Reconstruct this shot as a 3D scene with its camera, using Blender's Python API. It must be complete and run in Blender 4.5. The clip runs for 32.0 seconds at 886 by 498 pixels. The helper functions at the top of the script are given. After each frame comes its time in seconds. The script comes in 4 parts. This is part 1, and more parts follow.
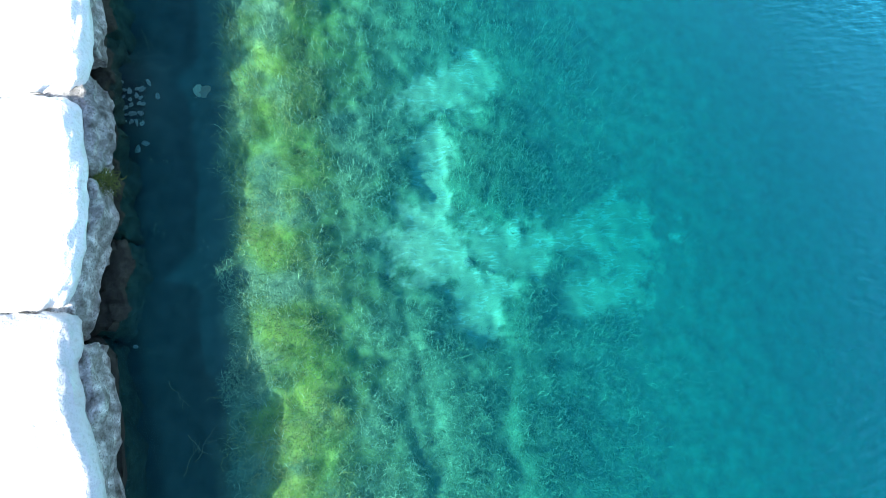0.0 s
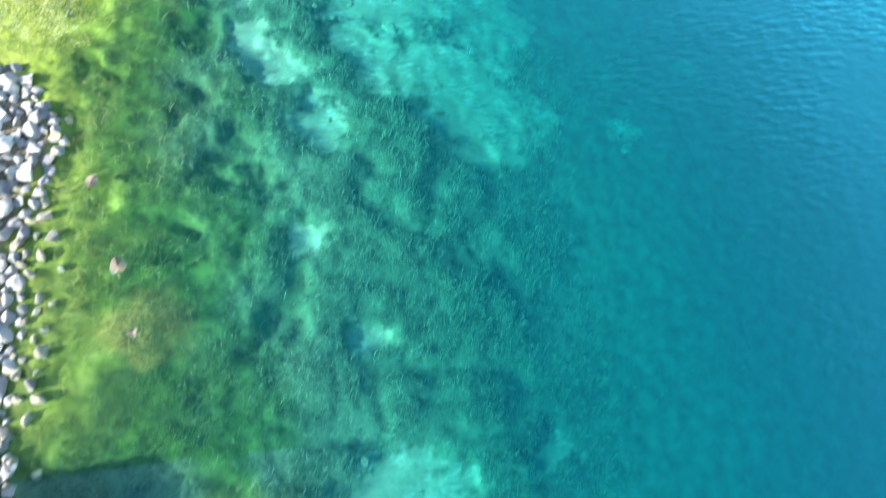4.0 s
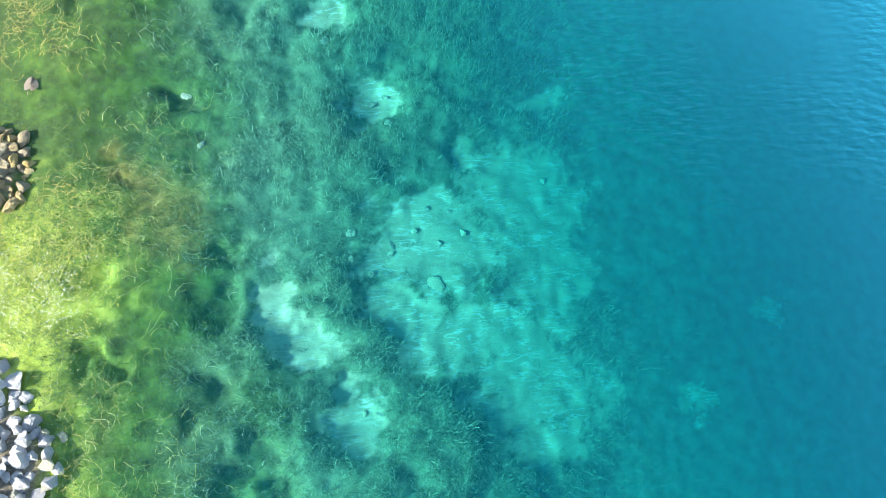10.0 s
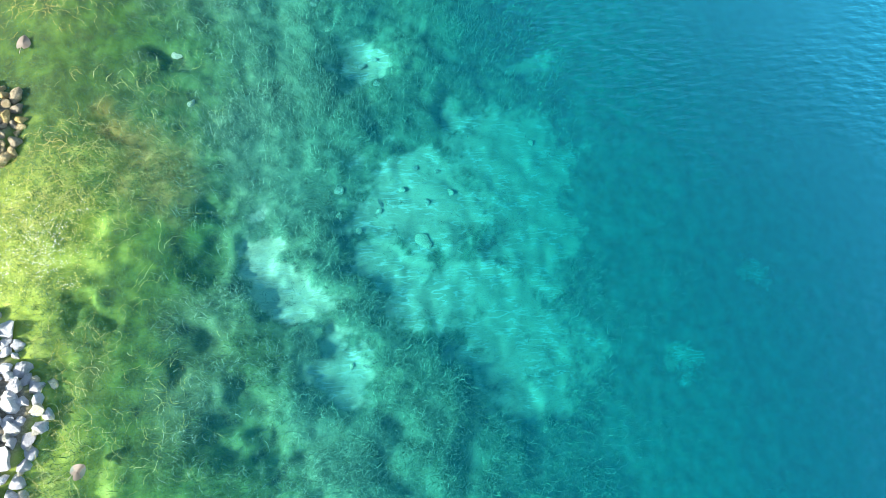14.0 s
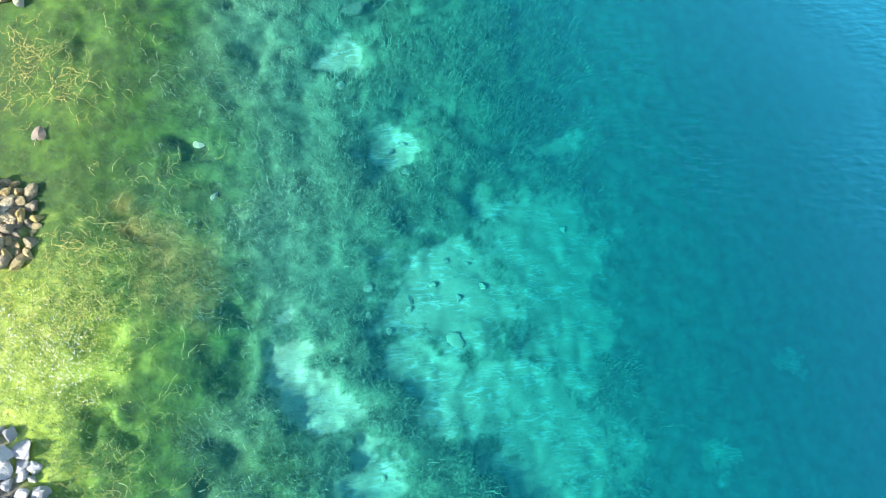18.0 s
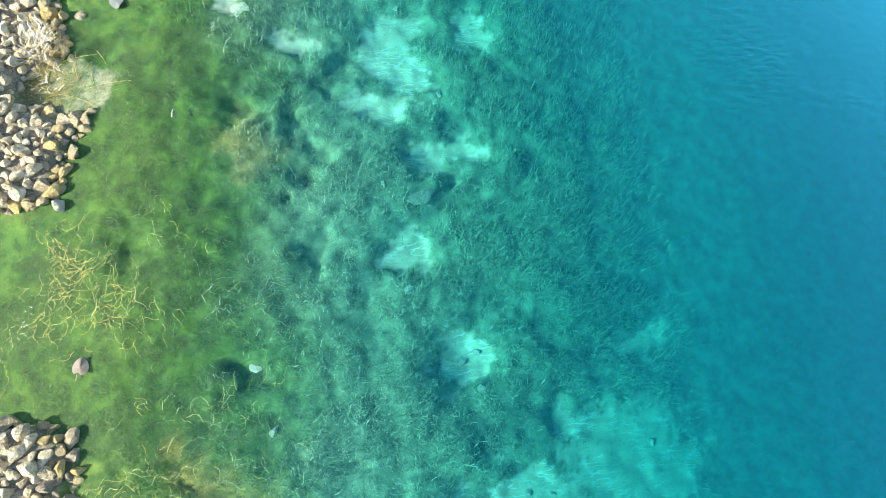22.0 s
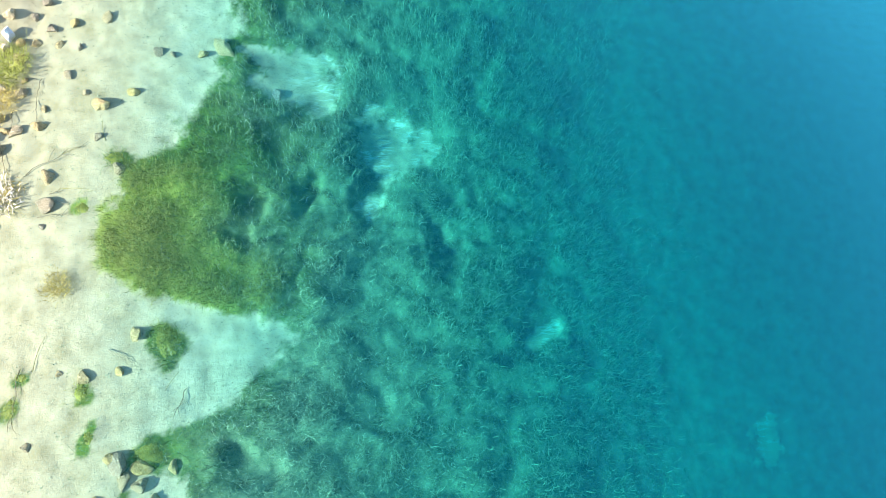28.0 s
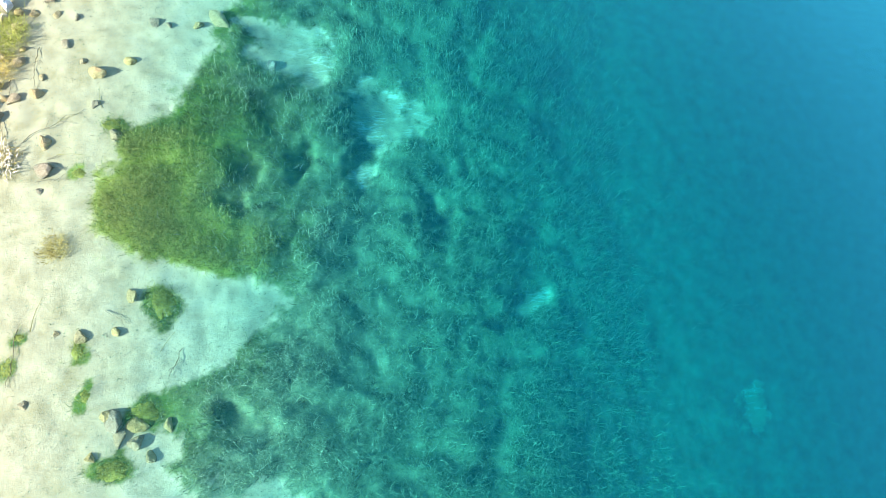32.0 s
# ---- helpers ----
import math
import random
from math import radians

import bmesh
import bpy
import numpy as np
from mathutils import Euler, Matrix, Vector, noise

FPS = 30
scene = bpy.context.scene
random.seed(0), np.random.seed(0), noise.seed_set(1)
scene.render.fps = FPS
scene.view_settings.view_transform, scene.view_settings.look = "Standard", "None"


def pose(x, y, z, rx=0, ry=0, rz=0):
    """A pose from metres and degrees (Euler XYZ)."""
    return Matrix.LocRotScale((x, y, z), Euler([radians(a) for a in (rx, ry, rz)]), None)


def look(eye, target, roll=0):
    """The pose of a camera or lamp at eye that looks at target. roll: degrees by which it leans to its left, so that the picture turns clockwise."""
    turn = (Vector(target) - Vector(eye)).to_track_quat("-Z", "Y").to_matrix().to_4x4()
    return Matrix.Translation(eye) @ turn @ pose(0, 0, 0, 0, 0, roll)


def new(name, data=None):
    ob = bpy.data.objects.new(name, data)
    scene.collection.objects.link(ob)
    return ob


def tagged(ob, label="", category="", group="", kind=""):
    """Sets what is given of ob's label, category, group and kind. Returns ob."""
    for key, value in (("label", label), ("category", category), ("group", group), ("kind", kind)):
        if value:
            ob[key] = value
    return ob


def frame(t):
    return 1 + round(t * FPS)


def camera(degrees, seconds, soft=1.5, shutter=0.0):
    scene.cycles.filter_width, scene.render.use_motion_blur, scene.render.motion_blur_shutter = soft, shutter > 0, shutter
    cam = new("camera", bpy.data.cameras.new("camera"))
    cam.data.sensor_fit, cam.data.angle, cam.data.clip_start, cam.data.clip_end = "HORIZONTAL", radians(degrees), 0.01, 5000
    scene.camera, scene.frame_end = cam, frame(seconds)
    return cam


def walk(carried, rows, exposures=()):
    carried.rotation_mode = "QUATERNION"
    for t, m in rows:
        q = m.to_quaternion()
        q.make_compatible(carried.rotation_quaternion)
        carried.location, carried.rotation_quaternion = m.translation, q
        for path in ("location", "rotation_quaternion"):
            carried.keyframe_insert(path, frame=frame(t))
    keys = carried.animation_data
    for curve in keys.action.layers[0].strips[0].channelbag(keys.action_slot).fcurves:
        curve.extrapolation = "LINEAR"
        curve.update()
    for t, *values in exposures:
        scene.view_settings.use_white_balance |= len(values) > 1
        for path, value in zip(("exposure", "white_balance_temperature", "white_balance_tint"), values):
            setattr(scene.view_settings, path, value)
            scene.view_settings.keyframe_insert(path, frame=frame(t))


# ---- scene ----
cam = camera(70, 32.0, soft=0.7, shutter=0.5)
PATH = [
    (0, -0.001, -0.003, 4.635, 13.63, 2.20, -6.54),
    (0.5, -0.016, 0.231, 4.614, 13.54, 2.18, -6.58),
    (1, -0.041, 0.600, 4.592, 13.82, 2.04, -6.67),
    (1.5, -0.050, 1.076, 4.580, 14.06, 1.89, -6.65),
    (2, 0.024, 1.637, 4.527, 14.61, 2.62, -6.52),
    (2.5, 0.054, 2.441, 4.483, 15.37, 2.45, -6.68),
    (3, -0.009, 3.353, 4.459, 16.75, 1.40, -6.81),
    (3.5, 0.043, 4.287, 4.429, 17.67, 1.24, -6.79),
    (4, 0.208, 5.193, 4.412, 18.46, 1.09, -6.82),
    (4.5, 0.472, 6.014, 4.406, 18.27, 1.41, -6.49),
    (6.5, 0.098, 7.953, 4.591, 16.10, 0.38, -4.67),
    (7, 0.107, 8.028, 4.564, 16.07, 0.50, -4.66),
    (7.5, 0.129, 7.982, 4.502, 16.23, 0.60, -4.69),
    (8, 0.191, 7.918, 4.486, 16.06, 0.82, -4.61),
    (8.5, 0.152, 7.951, 4.478, 16.05, 0.62, -4.71),
    (9, 0.072, 8.003, 4.498, 15.99, 0.63, -4.68),
    (9.5, 0.048, 8.022, 4.490, 16.06, 0.58, -4.67),
    (10, 0.078, 7.950, 4.458, 16.27, 0.58, -4.74),
    (10.5, 0.102, 7.877, 4.442, 16.10, 0.58, -4.64),
    (11, 0.157, 7.798, 4.419, 16.02, 0.72, -4.58),
    (11.5, 0.163, 7.713, 4.408, 16.04, 0.68, -4.68),
    (12, 0.162, 7.740, 4.422, 15.90, 0.69, -4.57),
    (12.5, 0.154, 7.753, 4.422, 15.98, 0.74, -4.60),
    (13, 0.117, 7.705, 4.428, 15.99, 0.51, -4.60),
    (13.5, 0.155, 7.653, 4.415, 15.98, 0.83, -4.62),
    (15.5, 0.242, 7.557, 4.425, 16.00, 0.92, -4.53),
    (16, 0.320, 7.674, 4.424, 16.02, 0.76, -4.45),
    (16.5, 0.404, 7.853, 4.424, 15.91, 0.90, -4.36),
    (17, 0.338, 8.045, 4.433, 16.17, 0.59, -4.47),
    (17.5, 0.145, 8.238, 4.444, 16.06, 0.18, -4.56),
    (18, -0.078, 8.452, 4.452, 16.03, 0.11, -4.54),
    (18.5, -0.238, 8.687, 4.427, 16.05, 0.18, -4.44),
    (19, -0.328, 9.100, 4.430, 16.07, 0.34, -4.36),
    (19.5, -0.395, 9.521, 4.449, 16.78, 0.62, -4.30),
    (20, -0.508, 9.989, 4.491, 17.17, 0.61, -4.33),
    (20.5, -0.563, 10.082, 4.472, 17.65, 0.64, -4.39),
    (21, -0.568, 10.108, 4.432, 17.58, 0.59, -4.34),
    (21.5, -0.546, 10.110, 4.416, 17.74, 0.58, -4.41),
    (22, -0.524, 10.155, 4.415, 17.60, 0.48, -4.35),
    (22.5, -0.498, 10.429, 4.399, 17.33, 0.62, -4.35),
    (23, -0.482, 11.200, 4.436, 17.08, 0.97, -4.08),
    (23.5, -0.578, 12.272, 4.561, 16.73, 0.43, -4.06),
    (24, -0.617, 12.575, 4.553, 17.83, 0.48, -4.32),
    (24.5, -0.648, 12.568, 4.527, 18.04, 0.57, -4.30),
    (26.5, -0.454, 14.905, 4.400, 16.82, 1.59, -5.05),
    (27, -0.301, 16.687, 4.443, 14.58, 1.12, -3.62),
    (27.5, -0.301, 17.561, 4.394, 15.30, 0.55, -3.75),
    (28, -0.248, 17.647, 4.367, 15.42, 0.58, -3.76),
    (28.5, -0.215, 17.578, 4.368, 15.34, 0.59, -3.72),
    (29, -0.190, 17.461, 4.365, 15.45, 0.63, -3.80),
    (29.5, -0.191, 17.395, 4.372, 15.47, 0.59, -3.77),
    (30, -0.226, 17.338, 4.384, 15.51, 0.48, -3.89),
    (30.5, -0.266, 17.311, 4.401, 15.34, 0.49, -3.84),
    (31, -0.265, 17.291, 4.377, 15.56, 0.69, -3.81),
    (31.5, -0.250, 17.351, 4.389, 15.50, 0.42, -3.83),
    (32, -0.219, 17.356, 4.371, 15.54, 0.40, -3.83),
]
walk(cam, [(row[0], pose(*row[1:])) for row in PATH], [(0, 1.62, 5980, 10), (32, 1.62, 5980, 10)])

# ---- daylight ----
SUN_TO = Vector((-0.77, -0.275, 0.545)).normalized()
sun = new("sun", bpy.data.lights.new("sun", "SUN"))
sun.data.energy, sun.data.angle, sun.data.color = 4.4, radians(0.55), (1.0, 0.94, 0.84)
sun.matrix_world = look(SUN_TO * 30, (0, 0, 0))
sky_world = bpy.data.worlds.new("sky")
scene.world = sky_world
sky_world.use_nodes = True
wn = sky_world.node_tree
sky = wn.nodes.new("ShaderNodeTexSky")
sky.sky_type, sky.sun_disc = "NISHITA", False
sky.sun_elevation, sky.sun_rotation = math.asin(SUN_TO.z), math.atan2(SUN_TO.x, SUN_TO.y)
wn.nodes["Background"].inputs["Strength"].default_value = 0.112
wn.links.new(sky.outputs[0], wn.nodes["Background"].inputs["Color"])


# ---- fields of the shore: noise, bed depth, sand and weed ----
CHANCE = np.random.default_rng(3).random(65536)


def value_noise(x, y, seed=0):
    fx, fy = np.floor(x), np.floor(y)
    u, v = x - fx, y - fy
    u, v = u * u * (3 - 2 * u), v * v * (3 - 2 * v)
    i, j = fx.astype(np.int64) * 374761 + int(seed) * 96737, fy.astype(np.int64) * 668265
    a, b = CHANCE[mixing(i + j)], CHANCE[mixing(i + 374761 + j)]
    c, d = CHANCE[mixing(i + j + 668265)], CHANCE[mixing(i + 374761 + j + 668265)]
    return (a * (1 - u) + b * u) * (1 - v) + (c * (1 - u) + d * u) * v


def mixing(k):
    k = k ^ (k >> 13)
    return (k * 1274126177 >> 7) & 65535


def fbm(x, y, size, seed=0, octaves=4, gain=0.5):
    """Cloud noise from -1 to 1 with lumps of about that size in metres."""
    total, amp, norm, f = 0.0, 1.0, 0.0, 1.0 / size
    for k in range(octaves):
        total = total + amp * value_noise(x * f + 17.3 * k, y * f - 9.1 * k, seed + k)
        norm, amp, f = norm + amp, amp * gain, f * 2.03
    return 2 * total / norm - 1


def smooth(a, b, v):
    t = np.clip((v - a) / (b - a), 0, 1)
    return t * t * (3 - 2 * t)


# the depth below the still water, from the bank out into the lake
PROFILE_X = [-400, -60, -12, -6, -4.8, -3.7, -3.1, -2.7, -2.4, -2.0, -1.2, -0.5, 0.3, 1.0, 2.0, 3.5, 6.0, 20, 400]
PROFILE_Z = [5, 4, 1.6, 0.5, 0.0, -0.012, -0.022, -0.055, -0.11, -0.2, -0.40, -0.52, -0.68, -0.88, -1.15, -1.5, -2.1, -5, -12]
# the foot of the stony bank: distance along the shore, place across it
BANK_Y = [5.1, 5.72, 6.26, 6.45, 7.0, 7.62, 7.9, 8.1, 8.48, 8.64, 8.72, 9.75, 9.9, 10.35, 10.5, 10.65, 11.95, 12.2, 12.48, 12.86, 13.12, 13.4, 13.75, 14.46, 15.1, 15.68, 16.4, 17.4, 18.5, 19.9, 20.65, 21.05, 22.5]
BANK_X = [-2.75, -2.86, -2.87, -2.8, -2.9, -2.72, -2.62, -2.65, -2.9, -2.94, -3.3, -3.4, -3.04, -3.02, -3.2, -4.3, -4.3, -3.37, -3.31, -3.21, -3.19, -3.4, -3.5, -3.58, -3.6, -3.85, -3.75, -3.66, -3.7, -3.45, -3.41, -3.28, -3.3]
# the edge of the bare sand along the beach
BEACH_Y = [13.9, 14.05, 14.2, 14.5, 14.65, 14.95, 15.2, 15.4, 15.75, 16.0, 16.25, 16.42, 16.55, 16.75, 16.9, 17.1, 17.4, 17.6, 17.75, 17.93, 18.15, 18.38, 18.53, 18.66, 18.93, 19.23, 19.68, 19.85, 20.17, 20.6, 21.1, 23]
BEACH_X = [-4.2, -3.5, -2.95, -2.7, -2.4, -2.25, -2.1, -2.43, -2.63, -2.5, -2.2, -1.9, -1.25, -1.35, -1.78, -2.09, -2.14, -2.2, -2.05, -1.78, -1.54, -1.39, -1.79, -2.24, -2.73, -2.69, -2.6, -2.3, -2.14, -1.87, -1.86, -1.8]
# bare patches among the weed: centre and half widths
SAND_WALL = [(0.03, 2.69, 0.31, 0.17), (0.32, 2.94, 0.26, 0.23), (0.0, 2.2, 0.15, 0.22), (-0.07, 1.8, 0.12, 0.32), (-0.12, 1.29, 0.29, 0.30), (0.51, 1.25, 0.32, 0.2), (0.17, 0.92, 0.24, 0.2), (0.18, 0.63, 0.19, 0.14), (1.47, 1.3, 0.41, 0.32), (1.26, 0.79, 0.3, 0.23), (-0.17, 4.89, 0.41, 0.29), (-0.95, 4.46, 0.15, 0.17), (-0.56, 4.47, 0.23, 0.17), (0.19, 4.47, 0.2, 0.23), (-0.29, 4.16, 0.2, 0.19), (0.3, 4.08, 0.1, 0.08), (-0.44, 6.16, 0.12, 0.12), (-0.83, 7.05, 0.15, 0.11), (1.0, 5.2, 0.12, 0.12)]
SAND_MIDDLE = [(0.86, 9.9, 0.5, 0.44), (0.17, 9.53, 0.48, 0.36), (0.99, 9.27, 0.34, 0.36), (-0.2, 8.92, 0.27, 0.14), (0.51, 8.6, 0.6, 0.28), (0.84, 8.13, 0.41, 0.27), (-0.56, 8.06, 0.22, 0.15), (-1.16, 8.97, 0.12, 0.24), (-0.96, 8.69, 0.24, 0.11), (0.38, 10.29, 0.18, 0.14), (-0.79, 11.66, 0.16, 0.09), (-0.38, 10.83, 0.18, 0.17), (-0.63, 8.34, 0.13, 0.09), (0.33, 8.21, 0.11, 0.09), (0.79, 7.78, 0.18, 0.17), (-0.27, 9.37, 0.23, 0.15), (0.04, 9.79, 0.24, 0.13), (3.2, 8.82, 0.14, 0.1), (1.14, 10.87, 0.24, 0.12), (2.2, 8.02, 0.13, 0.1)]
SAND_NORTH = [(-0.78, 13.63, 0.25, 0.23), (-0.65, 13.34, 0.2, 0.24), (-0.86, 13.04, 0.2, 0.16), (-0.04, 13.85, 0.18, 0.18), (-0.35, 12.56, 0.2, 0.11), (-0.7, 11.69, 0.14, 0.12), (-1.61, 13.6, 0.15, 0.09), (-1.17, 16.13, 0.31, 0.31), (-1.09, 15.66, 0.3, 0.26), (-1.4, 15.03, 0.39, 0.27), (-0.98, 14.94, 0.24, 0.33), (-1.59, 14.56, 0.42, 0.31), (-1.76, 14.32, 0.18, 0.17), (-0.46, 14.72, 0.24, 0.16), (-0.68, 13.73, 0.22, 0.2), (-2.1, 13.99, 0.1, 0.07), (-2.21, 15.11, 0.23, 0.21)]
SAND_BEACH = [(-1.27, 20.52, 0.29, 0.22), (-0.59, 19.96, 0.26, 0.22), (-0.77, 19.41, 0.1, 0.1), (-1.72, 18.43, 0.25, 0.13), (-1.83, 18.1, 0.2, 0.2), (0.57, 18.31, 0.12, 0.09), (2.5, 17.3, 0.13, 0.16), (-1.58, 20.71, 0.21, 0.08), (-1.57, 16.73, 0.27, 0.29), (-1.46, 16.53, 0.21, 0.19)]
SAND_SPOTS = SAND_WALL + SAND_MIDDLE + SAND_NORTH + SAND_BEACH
# soft green cushions of algae that lie on the sand
MATS = [(-3.54, 15.36, 0.2, 0.24), (-3.27, 15.6, 0.16, 0.12), (-2.99, 15.28, 0.3, 0.2), (-2.74, 15.47, 0.12, 0.14), (-3.17, 14.43, 0.26, 0.2), (-3.03, 16.47, 0.1, 0.12), (-2.78, 16.54, 0.13, 0.12), (-2.17, 15.48, 0.29, 0.25), (-1.95, 16.0, 0.45, 0.36), (-1.44, 15.42, 0.38, 0.17), (-2.22, 18.34, 0.1, 0.16), (-2.76, 18.02, 0.06, 0.1), (-2.79, 16.5, 0.13, 0.12), (-2.26, 16.79, 0.18, 0.13), (-1.96, 16.78, 0.08, 0.09), (-3.04, 16.41, 0.07, 0.06), (-2.86, 19.36, 0.07, 0.06), (-2.66, 19.76, 0.09, 0.07), (-2.69, 17.71, 0.05, 0.07), (-3.22, 17.93, 0.07, 0.09), (-3.16, 18.14, 0.06, 0.04), (-2.48, 17.21, 0.13, 0.08), (-2.3, 17.57, 0.12, 0.1), (-2.64, 19.14, 0.08, 0.08)]


def ellipses(x, y, spots, wobble):
    """How far inside the nearest of the spots a place lies: 1 at a centre, 0 at the rim."""
    wx = x + wobble * fbm(x, y, 0.22, 31)
    wy = y + wobble * fbm(x, y, 0.22, 47)
    best = np.full(np.shape(x), -2.0)
    for cx, cy, rx, ry in spots:
        k = (np.abs(wx - cx) < 3.4 * rx) & (np.abs(wy - cy) < 3.4 * ry)
        best[k] = np.maximum(best[k], 1 - np.hypot((wx[k] - cx) / (rx * 1.15), (wy[k] - cy) / (ry * 1.15)))
    return best


def puffs(x, y, size, seed):
    """Soft cushions from 0 to 1 with narrow creases between them."""
    return np.minimum(1, 2.6 * np.abs(fbm(x + 0.3 * size * fbm(x, y, size, seed + 5, 2), y, size, seed, 2, 0.4))) ** 0.75


def macro(x, y):
    """The bed without its hummocks."""
    drift = 0.22 * fbm(x * 0 + 3.3, y, 2.2, 3, 2) * smooth(-2.2, -0.5, x)
    drift = drift + 0.6 * smooth(15.8, 18.5, y) * smooth(-1.8, -0.5, x)
    z = sum(np.interp(x + drift + k, PROFILE_X, PROFILE_Z) for k in (-0.24, -0.16, -0.08, 0, 0.08, 0.16, 0.24)) / 7
    wall_side = smooth(5.9, 4.5, y) * smooth(-1.4, -2.2, x) * smooth(-3.2, -2.9, x)
    z = z * (1 - wall_side) + wall_side * np.minimum(z, -0.36)
    fill = smooth(5.2, 4.7, y) * smooth(-2.9, -3.2, x)
    z = z * (1 - fill) + fill * np.maximum(z, 0.32)
    z = z + 0.08 * smooth(5.9, 4.6, y) * np.exp(-(((x + 1.25 + 0.2 * fbm(x, y, 0.5, 15, 2)) / 0.4) ** 2)) * (1 + 0.3 * fbm(x, y, 0.3, 16, 3))
    fan = np.exp(-(((y - 2.8) / 0.42) ** 4)) * smooth(-2.1, -2.4, x)
    z = z * (1 - fan) + fan * np.maximum(z, -0.16)
    bank = np.interp(y, BANK_Y, BANK_X)
    rise = np.clip(bank + 0.12 - x, 0, 6) * smooth(5.0, 5.3, y)
    z = np.where(y > 5.0, np.maximum(z, np.minimum(-0.05 + 0.24 * rise, 0.9) * smooth(0, 0.1, rise) + z * (1 - smooth(0, 0.1, rise))), z)
    pocket = smooth(1.35, 0.8, np.hypot((x + 3.36) / 0.36, (y - 13.14) / 0.28))
    z = z * (1 - pocket) + pocket * np.minimum(z, -0.03 + 0.02 * fbm(x, y, 0.15, 169, 3))
    land = smooth(-4.3, -5.2, x)
    return z * (1 - land) + land * np.maximum(z, 0.3 + 0.06 * fbm(x, y, 1.5, 19, 3))


def sand_field(x, y):
    edge = np.interp(y, BEACH_Y, BEACH_X)
    edge = np.where(y < 13.9, -9.0, edge)
    beach = smooth(-0.09, 0.09, edge - x + 0.16 * fbm(x, y, 0.3, 5) + 0.12 * fbm(x, y, 0.08, 6))
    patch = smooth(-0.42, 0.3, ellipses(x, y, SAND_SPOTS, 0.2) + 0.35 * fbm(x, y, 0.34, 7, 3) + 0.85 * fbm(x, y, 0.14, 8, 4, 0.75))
    mats = smooth(-0.2, 0.25, ellipses(x, y, MATS, 0.1) + 0.3 * fbm(x, y, 0.12, 9, 4, 0.7))
    return np.maximum(beach, patch) * smooth(-4.9, -4.4, x) * (1 - 0.85 * mats)


def algae_field(x, y):
    """1 where bright thread algae fill the shallows, 0 in the dark weed farther out."""
    rim = np.interp(y, [-3, 3, 6, 9, 12, 14, 16, 19, 23], [-0.75, -0.75, -1.15, -1.6, -1.8, -1.85, -2.3, -1.7, -1.5])
    # bright algae colour fades out across the wall's shadow (y < 5.4)
    shade = np.where(y < 5.4, smooth(-2.0, -1.4, x) * 0.95 * smooth(-0.5, 0.25, fbm(x, y, 0.35, 63)), 1.0)
    mats = 0.9 * smooth(-0.5, 0.1, ellipses(x, y, MATS, 0.1)) * smooth(-0.9, -2.0, x)
    return np.maximum(smooth(0.75, -0.55, x - rim + 0.5 * fbm(x, y, 0.6, 61)), mats) * shade


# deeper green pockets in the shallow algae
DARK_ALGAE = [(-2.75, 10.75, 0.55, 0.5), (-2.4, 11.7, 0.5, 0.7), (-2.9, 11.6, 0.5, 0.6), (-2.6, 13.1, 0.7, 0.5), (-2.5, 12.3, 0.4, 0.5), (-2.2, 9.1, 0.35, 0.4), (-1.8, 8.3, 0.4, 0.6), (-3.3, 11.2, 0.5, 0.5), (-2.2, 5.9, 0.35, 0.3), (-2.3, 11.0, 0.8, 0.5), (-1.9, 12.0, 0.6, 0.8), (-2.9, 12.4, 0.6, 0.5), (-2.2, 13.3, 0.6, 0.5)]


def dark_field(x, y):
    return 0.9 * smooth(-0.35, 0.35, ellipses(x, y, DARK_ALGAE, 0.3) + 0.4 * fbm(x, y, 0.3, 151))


# shaded hollows between the weed cushions
HOLLOWS = [(-2.48, 9.29, 0.08, 0.07), (-2.38, 8.62, 0.08, 0.07), (-1.5, 9.39, 0.14, 0.12), (-1.62, 9.05, 0.15, 0.12), (-1.38, 7.82, 0.2, 0.14), (-2.78, 11.74, 0.14, 0.1), (-2.3, 10.03, 0.1, 0.08), (-1.91, 10.75, 0.12, 0.1), (-1.63, 8.39, 0.13, 0.16), (-0.78, 19.76, 0.1, 0.22), (-1.66, 19.3, 0.08, 0.16), (-1.68, 17.45, 0.14, 0.12), (-0.17, 19.09, 0.1, 0.18), (-1.25, 19.52, 0.12, 0.1), (-1.64, 12.87, 0.1, 0.12), (-1.55, 12.39, 0.12, 0.1), (-1.47, 11.7, 0.12, 0.14), (-0.43, 12.45, 0.08, 0.12), (-3.1, 13.5, 0.14, 0.14), (-2.02, 12.89, 0.1, 0.12), (-1.42, 16.03, 0.14, 0.12), (-1.49, 12.62, 0.14, 0.12), (-1.26, 13.29, 0.1, 0.16), (-0.26, 14.32, 0.12, 0.16), (-1.3, 7.6, 0.24, 0.1), (-0.98, 6.5, 0.16, 0.24), (-1.15, 6.2, 0.14, 0.12), (-1.62, 7.21, 0.1, 0.1)]


